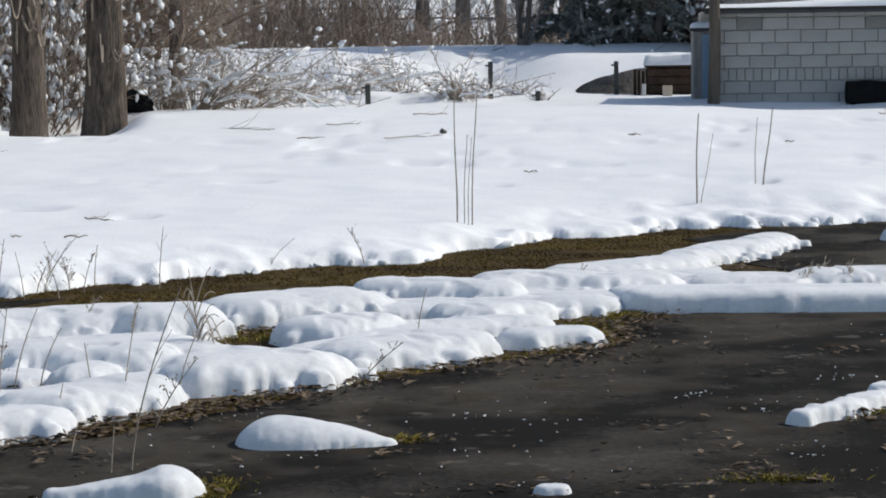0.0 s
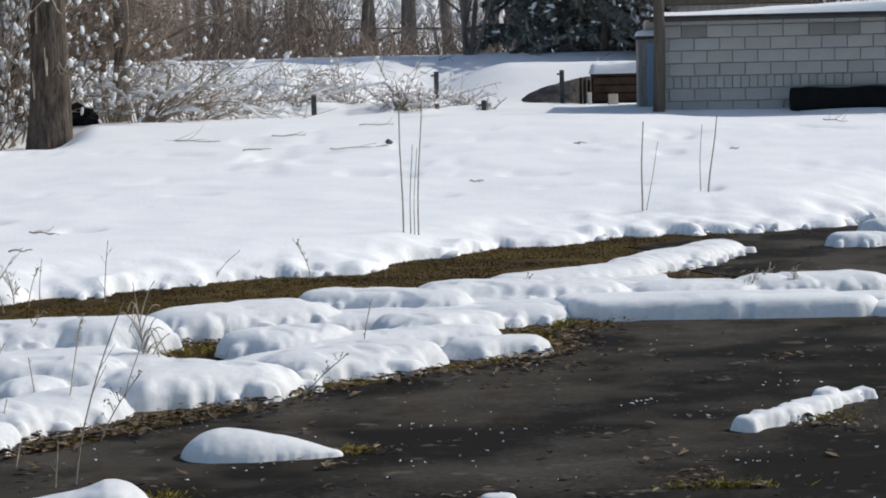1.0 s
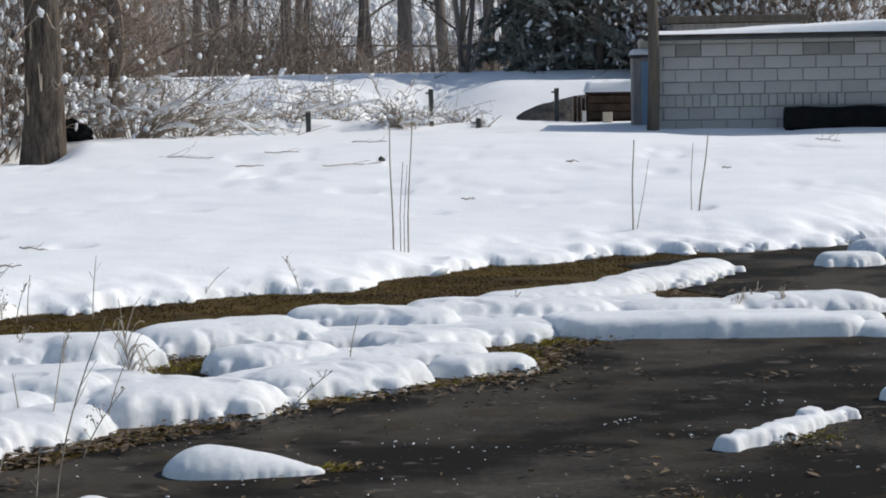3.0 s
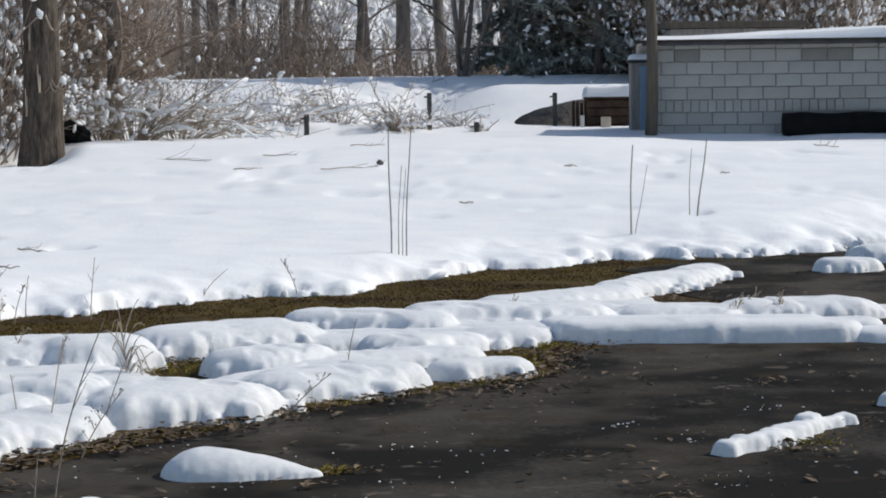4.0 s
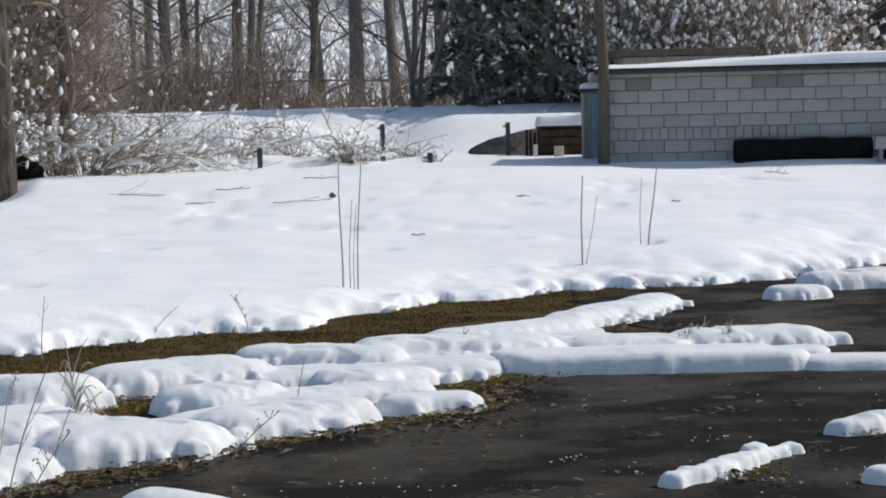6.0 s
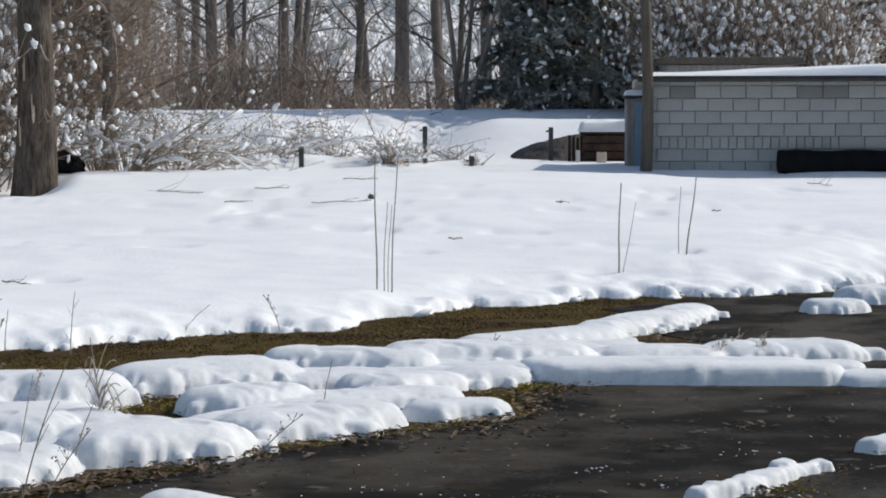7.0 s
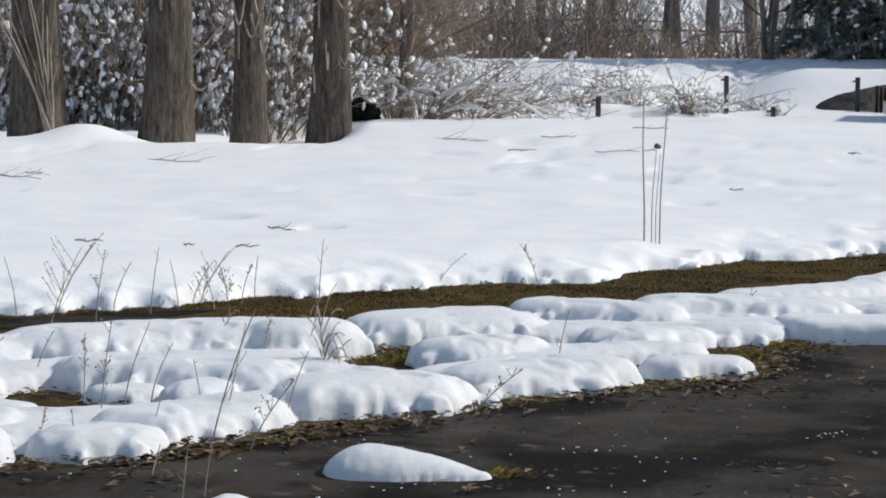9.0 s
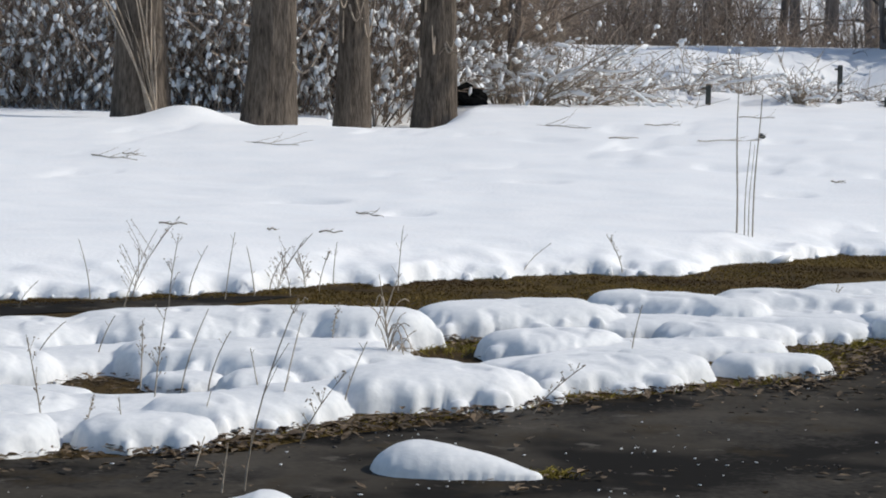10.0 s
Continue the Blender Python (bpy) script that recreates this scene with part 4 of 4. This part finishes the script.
# ---- slim tree with a dense brown twig crown ----
def twiggy_tree(at, radius, height, reach, twigs, label, seed):
    g = np.random.default_rng(seed)
    t = thing("tree", at, label, "tree")
    part("trunk", trunk_mesh("trunk", radius, height, g, (0.01, 0), 1.3, 16, 16), M_BARK_FAR, t)
    p, r = limbs(g, radius, height, (0.01, 0), 0.7, 26, twigs)
    part("crown", tubes("crown", p, r, 4), M_BRUSH, t, "haze of fine brown twigs")
    c = p.reshape(-1, 3)
    c = c[g.integers(0, len(c), 14)]
    part("caught_snow", blobs("caught_snow", c, g.uniform(0.015, 0.04, len(c)), g, 0.8), M_SNOW_CLUMP, t)["kind"] = "stuff"


twiggy_tree((-5.85, 37.2, 0.5), 0.15, 5.0, 2.0, 3800, "slim dark tree with a dense haze of brown twigs", 500)
twiggy_tree((-6.6, 39.5, 0.55), 0.12, 4.6, 2.0, 3000, "slim dark tree with fine brown twigs behind shrubs", 501)

# pale suckers at the foot of one tree, curling shoots on another
g = np.random.default_rng(77)
n = 16
st = np.stack([0.22 + g.uniform(0, 0.12, n), -0.25 + g.uniform(-0.05, 0.05, n), np.full(n, -0.05)], -1)
wy = np.stack([g.uniform(-0.32, 0.1, n), g.uniform(-0.1, 0.05, n), np.ones(n)], -1)
part("sucker_clump", tubes("sucker_clump", twig_paths(g, st, wy, g.uniform(0.9, 2.4, n), 0.25, 8), np.linspace(1, 0.5, 8)[None] * g.uniform(0.008, 0.016, (n, 1)), 5), M_TWIG, row[0], "pale thin suckers")
for tree_ob, rad, cnt in ((row[1], 0.27, 6), (row[2], 0.2, 16), (row[3], 0.26, 7)):
    P, R = [], []
    for k in range(cnt):
        s = np.linspace(0, 1, 12)
        a, z0 = g.uniform(3.4, 6.1), 0.7 + 1.7 * g.random() ** 0.6
        c0 = np.array([math.cos(a) * rad, math.sin(a) * rad, z0])
        out = np.array([math.cos(a), math.sin(a), 0])
        dip = g.uniform(0.15, 0.4)
        P.append(c0 + out * (0.35 * s)[:, None] + np.stack([g.uniform(-0.3, 0.3) * s, 0 * s, -dip * np.sin(s * 3.6)], -1))
        R.append(0.017 * (1 - 0.6 * s))
    part("shoot_clump", tubes("shoot_clump", np.array(P), np.array(R), 5), M_TWIG, tree_ob, "curling side shoots")["kind"] = "stuff"

# irregular black lump, widened sideways and cut flat below
bag = thing("rubbish_bag", (-6.24, 36.0, 0.46), "irregular black lump lying in snow under shrubs", "bag")
bm = bmesh.new()
bmesh.ops.create_icosphere(bm, subdivisions=3, radius=0.215)
for v in bm.verts:
    v.co *= 1 + 0.8 * noise.noise(v.co * 6) + 0.25 * noise.noise(v.co * 17)
    v.co.z = max(v.co.z * 0.95 + 0.12, -0.02)
    v.co.x *= 1.3
part("body", bm, M_BLACK, bag)


# ---- the wood behind ----
def wood_tree(at, radius, height, seed, label, twigs=160):
    g = np.random.default_rng(seed)
    t = thing("tree", at, label, "tree", "trees of the wood")
    part("trunk", trunk_mesh("trunk", radius, height, g, (g.uniform(-0.06, 0.06), 0), 1.2, 9, 10), M_BARK_FAR, t)
    p, r = limbs(g, radius, height, (0, 0), 0.8, 9, 110)
    part("crown", tubes("crown", p, r, 3), M_BARK_FAR, t, "bare dark branches")
    return t


g = np.random.default_rng(600)
proto = [wood_tree((-20 + 2.2 * k, 66 + k % 3, 1.1), 0.1 + 0.02 * k, 9 + k, 610 + k, "bare dark tree at the edge of a wood") for k in range(5)]
for k in range(84):
    x = -34 + 0.56 * k + g.uniform(-0.3, 0.3)
    copy_thing(proto[int(g.integers(0, 5))], pose(x, 60.5 + g.uniform(0, 22), 1.1, g.uniform(-3, 3), g.uniform(-4, 4), g.uniform(0, 360)))
# forked tree in front of the wood
fork = thing("tree", (-0.35, 52.0, 1.25), "dark bare tree forked low above the snow", "tree")
for dx, r in ((-0.09, 0.07), (0.1, 0.06), (0.3, 0.045)):
    part("trunk", trunk_mesh("trunk", r, 7.5, g, (dx, 0.0), 1.5, 10, 12), M_BARK_FAR, fork)
p, r = limbs(g, 0.1, 7.0, (0, 0), 0.6, 14, 420)
part("crown", tubes("crown", p, r, 4), M_BARK_FAR, fork, "bare dark branches")


# ---- conifers ----
def conifer(at, height, reach, seed, label):
    g = np.random.default_rng(seed)
    t = thing("conifer", at, label, "tree", "dark conifers")
    part("trunk", trunk_mesh("trunk", 0.13, height, g, (0, 0), 1.2, 10, 10), M_BARK_FAR, t)
    n = 150
    z = g.uniform(0.03, 0.97, n) ** 1.15 * height
    a = g.uniform(0, 6.28, n)
    ln = reach * (1 - z / height) ** 0.8 * g.uniform(0.6, 1.1, n) + 0.15
    start = np.stack([0 * z, 0 * z, z], -1)
    way = np.stack([np.cos(a), np.sin(a), np.full(n, 0.1)], -1)
    p = twig_paths(g, start, way, ln, 0.2, 7, 0.35)
    part("bough_layer", tubes("bough_layer", p, np.linspace(1, 0.3, 7)[None] * np.full((n, 1), 0.02), 3), M_BARK_FAR, t)["kind"] = "stuff"
    m = n * 60
    src, s = g.integers(0, n, m), g.uniform(0.15, 1, m)
    i = np.minimum((s * 6).astype(int), 5)
    f = (s * 6 - i)[:, None]
    c = p[src, i] * (1 - f) + p[src, i + 1] * f
    d = g.normal(size=(m, 3)) * (0.6, 0.6, 0.5) - (0, 0, 0.5)
    d /= np.linalg.norm(d, axis=1, keepdims=True)
    w = np.cross(d, g.normal(size=(m, 3)))
    w /= np.linalg.norm(w, axis=1, keepdims=True)
    L = g.uniform(0.12, 0.3, m)[:, None]
    v = np.stack([c - w * 0.03, c + w * 0.03, c + d * L * 0.6 + w * 0.028, c + d * L, c + d * L * 0.6 - w * 0.028], 1)
    faces = (np.arange(m)[:, None] * 5 + np.arange(5)[None])
    part("needles", raw("needles", v.reshape(-1, 3), faces), M_NEEDLE, t, "dark green hanging needle sprays")
    k = 230
    q = p[g.integers(0, n, k), g.integers(3, 7, k)] + (0, 0, 0.03)
    part("caught_snow", blobs("caught_snow", q, g.uniform(0.04, 0.11, k), g, 0.6), M_SNOW_CLUMP, t, "patches of snow on boughs")["kind"] = "stuff"


for k, (x, y, h, rc) in enumerate(((1.6, 52.8, 8.0, 1.35), (2.7, 52.3, 9.0, 1.6), (3.9, 54.2, 8.5, 1.6), (0.9, 55.0, 7.0, 1.1), (2.0, 55.5, 8.8, 1.5))):
    conifer((x, y, 1.0), h, rc, 700 + k, "dark green conifer with a little snow on its boughs")

# ---- house and low roof behind the garage ----
house = thing("house", (8.6, 56.5, 1.0), "dark-sided house with pale eaves behind snowy trees", "house")
part("wall", box((7.0, 0.2, 3.2), (3.6, 0, 1.4), 0.01), M_SIDING, house)
part("wall", box((0.2, 6.0, 3.2), (0.1, 3.1, 1.4), 0.01), M_SIDING, house)
part("wall", box((0.2, 6.0, 3.2), (7.0, 3.1, 1.4), 0.01), M_SIDING, house)
part("wall", box((7.0, 0.2, 3.2), (3.6, 6.1, 1.4), 0.01), M_SIDING, house)
bm = bmesh.new()
prof = [(-0.5, 2.35), (3.6, 3.4), (7.7, 2.35), (7.7, 2.5), (3.6, 3.57), (-0.5, 2.5)]
va = [bm.verts.new((x, -0.45, z)) for x, z in prof]
vb = [bm.verts.new((x, 6.6, z)) for x, z in prof]
bm.faces.new(va)
bm.faces.new(vb[::-1])
for i in range(6):
    bm.faces.new((va[i], vb[i], vb[(i + 1) % 6], va[(i + 1) % 6]))
bmesh.ops.recalc_face_normals(bm, faces=bm.faces[:])
part("roof", bm, M_TRIM, house, "pale snowy roof edge")
for x in (1.6, 4.6):
    w = part("window", box((1.0, 0.08, 1.1), (x, -0.1, 1.6), 0.01), M_TRIM, house)
    part("pane", box((0.86, 0.02, 0.96), (x, -0.15, 1.6), 0.004), M_BLACK, w)

lean_to = thing("shed", (3.95, 47.0, 0.72), "low shed with weathered brown roof behind the garage", "shed")
part("wall", box((2.6, 1.6, 1.6), (1.35, 0.9, 0.8), 0.01), M_GREY, lean_to)
part("roof", box((2.9, 2.0, 0.14), (1.35, 0.9, 1.68), 0.02), M_POLE, lean_to, "brown weathered roof boards")


# ---- fallen twigs, most drawn in for shaded streaks and dents in the snow ----
def fallen(at, length, turn, seed, label="thin grey twig drawn along a shaded streak in the snow"):
    g = np.random.default_rng(seed)
    t = thing("fallen_twig", at, label, "twig", "fallen twigs")
    s = np.linspace(-0.5, 0.5, 9)
    p = np.stack([s * length * math.cos(turn), s * length * math.sin(turn), 0.004 + 0.014 * np.abs(np.sin(s * 5 + seed))], -1)
    k = 4
    q = twig_paths(g, p[g.integers(1, 8, k)], np.stack([np.full(k, math.cos(turn)), g.normal(size=k) * 0.8, np.full(k, 0.25)], -1), g.uniform(0.2, 0.4, k) * length, 0.4, 9)
    part("stem", tubes("stem", np.concatenate([p[None], q]), np.linspace(1, 0.5, 9)[None] * np.array([0.007] + [0.003] * k)[:, None], 5), M_STALK, t)


TWIG_STREAKS = [(-3.4, 27.5, 1.0, -0.73), (-2.47, 25.93, 0.34, 0.46), (-2.28, 27.89, 0.45, 0.5), (-1.3, 25.75, 0.77, 0.6), (-1.29, 29.32, 0.51, -0.47), (1.16, 25.64, 0.15, 0.24), (4.47, 28.88, 1.0, -1.41), (2.74, 24.39, 0.14, -0.96), (0.03, 21.9, 0.14, 0.37), (-3.36, 18.04, 0.35, -0.8), (-3.13, 16.11, 0.17, -0.03), (-7.13, 22.61, 0.9, -0.69), (-7.09, 22.97, 0.22, -0.41), (-6.09, 24.52, 0.94, -0.56), (-4.33, 16.3, 0.2, 0.14), (-3.58, 16.2, 0.06, 0.06)]
for k, (x, y, ln, tu) in enumerate(TWIG_STREAKS):
    fallen((x, y, on_snow(x, y)), ln, tu, 800 + k)

# ---- leaf litter, grass, crumbs of snow ----
FRONT_X = np.array([-3.4, -2.7, -1.9, -1.65, -1.1, -0.5, 0.1, 0.45, 0.52, 0.8])
FRONT_Y = np.array([8.45, 8.7, 8.95, 9.35, 10.0, 10.75, 11.3, 11.65, 12.5, 12.9])


def scatter_litter():
    g = np.random.default_rng(900)
    u = g.uniform(0, 1, 1400)
    fx_ = np.interp(u, np.linspace(0, 1, 10), FRONT_X)
    fy_ = np.interp(u, np.linspace(0, 1, 10), FRONT_Y)
    pts = [np.stack([fx_ + g.normal(size=1400) * 0.07 + 0.05, fy_ - np.abs(g.normal(size=1400)) * 0.11 + 0.05], -1)]
    for cx, cy, sx, sy, n in ((-2.62, 10.38, 0.2, 0.13, 240), (-1.35, 12.05, 0.25, 0.15, 60), (1.45, 9.42, 0.12, 0.1, 110), (1.75, 9.98, 0.12, 0.1, 40), (2.2, 10.45, 0.14, 0.08, 60), (0.42, 12.45, 0.12, 0.25, 90), (1.3, 16.1, 0.3, 0.3, 50),
                              (-1.05, 7.95, 0.07, 0.1, 40), (0.96, 8.12, 0.12, 0.06, 50), (0.82, 8.55, 0.12, 0.2, 40), (-0.02, 7.95, 0.2, 0.12, 36), (0.4, 8.1, 0.2, 0.25, 24), (-0.25, 8.95, 0.05, 0.06, 14), (3.0, 17.2, 0.25, 0.1, 40)):
        pts.append(np.stack([g.normal(size=n) * sx + cx, g.normal(size=n) * sy + cy], -1))
    for cx, cy, sx, sy, n in ((1.6, 15.3, 0.35, 0.4, 260), (0.0, 14.9, 0.5, 0.3, 160), (0.2, 12.3, 0.3, 0.25, 90), (-1.35, 12.25, 0.2, 0.14, 220), (2.2, 13.9, 0.2, 0.15, 60)):
        pts.append(np.stack([g.normal(size=n) * sx + cx, g.normal(size=n) * sy + cy], -1))
    pts.append(np.stack([g.uniform(-2.7, 3.4, 240), g.uniform(7.2, 13.0, 240)], -1))
    u = g.uniform(0, 1, 500)
    pts.append(np.stack([np.interp(u, np.linspace(0, 1, 10), FRONT_X) + g.normal(size=500) * 0.15 + 0.1, np.interp(u, np.linspace(0, 1, 10), FRONT_Y) - g.exponential(0.3, 500)], -1))
    for k in range(26):
        cx, cy = g.uniform(-2.0, 2.6), g.uniform(7.4, 11.6)
        n = int(g.integers(5, 16))
        pts.append(np.stack([g.normal(size=n) * 0.07 + cx, g.normal(size=n) * 0.05 + cy], -1))
    big = 330
    u = np.concatenate([g.uniform(0.22, 0.5, 200), g.uniform(0.5, 0.95, 130)])
    pts.append(np.stack([np.interp(u, np.linspace(0, 1, 10), FRONT_X) + g.normal(size=big) * 0.07 + 0.08, np.interp(u, np.linspace(0, 1, 10), FRONT_Y) - g.exponential(0.1, big)], -1))
    pts = np.concatenate(pts)
    n = len(pts)
    a, L = g.uniform(0, 6.28, n), 0.006 + 0.026 * g.random(n) ** 2.6
    L[-big:] = g.uniform(0.014, 0.04, big)
    W = L * g.uniform(0.35, 0.7, n)
    curl = g.uniform(0.1, 0.7, n) * W
    c, s = np.cos(a), np.sin(a)
    loc = np.stack([np.stack([-L, 0 * L, 0 * L], -1), np.stack([-0.2 * L, W, curl], -1), np.stack([0.5 * L, 0.8 * W, curl], -1), np.stack([L, 0 * L, 0.3 * curl], -1), np.stack([0.5 * L, -0.8 * W, curl], -1), np.stack([-0.2 * L, -W, curl * 0.8], -1)], 1)
    tilt = g.normal(size=n) * 0.18
    z = loc[..., 2] + loc[..., 0] * tilt[:, None]
    v = np.stack([loc[..., 0] * c[:, None] - loc[..., 1] * s[:, None] + pts[:, None, 0], loc[..., 0] * s[:, None] + loc[..., 1] * c[:, None] + pts[:, None, 1], z + 0.014 + g.uniform(0, 0.015, (n, 1))], -1)
    base = np.arange(n)[:, None] * 6
    faces = np.concatenate([base + np.array([0, 1, 2, 3]), base + np.array([0, 3, 4, 5])])
    litter = part("leaf_litter", raw("leaf_litter", v.reshape(-1, 3), faces), M_LEAF)
    tagged(litter, "dead brown leaves scattered along the snow banks", "leaves", kind="stuff")
    m = 170
    q = np.stack([g.uniform(-2.6, 3.4, m), g.uniform(7.3, 12.6, m), np.full(m, 0.012)], -1)
    q = q[q[:, 1] < np.interp(q[:, 0], FRONT_X, FRONT_Y) + 0.05]
    for k in range(16):
        cx, cy = g.uniform(-1.6, 2.4), g.uniform(7.6, 11.0)
        w = int(g.integers(4, 12))
        q = np.concatenate([q, np.stack([g.normal(size=w) * 0.08 + cx, g.normal(size=w) * 0.08 + cy, np.full(w, 0.012)], -1)])
    q = q[q[:, 1] < np.interp(q[:, 0], FRONT_X, FRONT_Y) - 0.02]
    crumbs = part("snow_crumbs", blobs("snow_crumbs", q, g.uniform(0.003, 0.008, len(q)), g, 0.45), M_SNOW)
    q = np.stack([g.uniform(-2.6, 3.4, 420), g.uniform(7.3, 12.6, 420), np.full(420, 0.009)], -1)
    q = q[q[:, 1] < np.interp(q[:, 0], FRONT_X, FRONT_Y) + 0.05]
    grit = part("grit", blobs("grit", q, g.uniform(0.003, 0.009, len(q)), g, 0.5), M_DARK_GREY)
    tagged(grit, "dark grit and crumbled soil on the asphalt", "grit", kind="stuff")
    tagged(crumbs, "small crumbs of white snow scattered on asphalt", "snow", kind="stuff")


scatter_litter()

# broken clods of snow slumped along the field's edge
g = np.random.default_rng(930)
cx_ = g.uniform(-4.4, 4.2, 900)
cy_ = np.interp(cx_, EDGE_X, EDGE_Y) + g.uniform(-0.5, 0.9, 900)
near = field_height(cx_, cy_ + 0.07)[1] & ~field_height(cx_, cy_ - 0.05)[1]
q = np.stack([cx_, cy_ + 0.02, np.full(900, 0.012)], -1)[near]
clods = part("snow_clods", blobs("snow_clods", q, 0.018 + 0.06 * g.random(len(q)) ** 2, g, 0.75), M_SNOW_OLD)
tagged(clods, "broken clods of slumped snow along the field's edge", "snow", kind="stuff")


def grass(name, pts, h0, h1, label, seed, blade=None):
    g = np.random.default_rng(seed)
    n = len(pts)
    a = g.uniform(0, 6.28, n)
    h = g.uniform(h0, h1, n)
    w = np.stack([np.cos(a), np.sin(a), 0 * a], -1) * 0.0035
    lean = np.stack([g.normal(size=n), g.normal(size=n), 0 * a], -1) * h[:, None] * 1.3
    p = np.concatenate([pts, np.zeros((n, 1))], 1)
    up = np.stack([0 * h, 0 * h, h], -1)
    v = np.stack([p - w, p + w, p + up * 0.6 + lean * 0.35 + w * 0.8, p + up + lean, p + up * 0.6 + lean * 0.35 - w * 0.8], 1)
    ob = part(name, raw(name, v.reshape(-1, 3), np.arange(n)[:, None] * 5 + np.arange(5)[None]), blade or M_GRASS)
    return tagged(ob, label, "grass", kind="stuff")


g = np.random.default_rng(910)
gx_ = g.uniform(-4.6, 3.6, 34000)
gy_ = np.interp(gx_, EDGE_X, EDGE_Y) + 0.25 - g.uniform(0, 2.6, 34000) * (0.5 + 0.5 * ease(gx_, -3.5, -1.0))
keep = (fbm(gx_ * 1.5, gy_ * 1.5, 31) > -0.2) & ((gx_ > -2.7) | (gy_ > np.interp(gx_, EDGE_X, EDGE_Y) - 0.3)) & ((gx_ < 1.3) | (gy_ > np.interp(gx_, EDGE_X, EDGE_Y) - 0.5))
grass("grass_strip", np.stack([gx_, gy_], -1)[keep], 0.005, 0.015, "short yellow-brown winter grass strip beside the snow field", 911)
tuft = [np.stack([g.normal(size=n) * sx + cx, g.normal(size=n) * sy + cy], -1) for cx, cy, sx, sy, n in ((-0.38, 8.93, 0.04, 0.03, 260), (0.6, 12.9, 0.07, 0.1, 400), (-1.3, 12.1, 0.25, 0.15, 900), (-0.97, 7.97, 0.04, 0.1, 350), (0.96, 8.12, 0.1, 0.04, 260), (0.42, 12.4, 0.1, 0.2, 400), (1.5, 9.52, 0.1, 0.1, 200))]
u = g.uniform(0.35, 0.8, 600)
tuft.append(np.stack([np.interp(u, np.linspace(0, 1, 10), FRONT_X) + g.normal(size=600) * 0.05, np.interp(u, np.linspace(0, 1, 10), FRONT_Y) - g.uniform(-0.15, 0.12, 600)], -1))
grass("grass_tufts", np.concatenate(tuft), 0.01, 0.028, "small tufts of dry yellow-green grass at melting snow", 912, M_TUFT)


# ---- concrete blocks of the garage wall ----
def block_mesh(w, h=0.188):
    bm = box((w - 0.012, 0.05, h), (0, 0, 0), 0.006)
    me = bpy.data.meshes.new("block")
    bm.to_mesh(me)
    bm.free()
    me.materials.append(M_BLOCK)
    return me


# darker tone for three full blocks high in the wall
M_BLOCK_DARK = mat("dark_block", (0.15, 0.15, 0.145), (0.25, 0.25, 0.24), 3, 40, 0.9, 0.5, 0.01, 0.15)
DARK_FULL = block_mesh(0.4)
DARK_FULL.materials[0] = M_BLOCK_DARK
FULL, HALF, SLIM, LOW = block_mesh(0.4), block_mesh(0.2), block_mesh(0.133), block_mesh(0.4, 0.09)
for c in range(8):
    x, k = 0.0, 0
    slim = c == 2
    while x < GL - 0.05:
        w, me = (0.4, FULL)
        if slim and x < 3.0:
            w, me = (0.133, SLIM)
        elif c == 7:
            w, me = (0.4, LOW)
            if x + 0.4 > GL + 0.01:
                break
        elif (x == 0 and c % 2) or x + 0.4 > GL + 0.01:
            w, me = (0.2, HALF)
        if c == 6 and k in (1, 6, 7):
            me = DARK_FULL
        b = new("block", me)
        b.parent = wall
        b.location = (x + w / 2, 0.008 + 0.004 * math.sin(k * 2.7 + c), 0.1 + 0.2 * c - 0.048 * (c == 7))
        x, k = x + w, k + 1
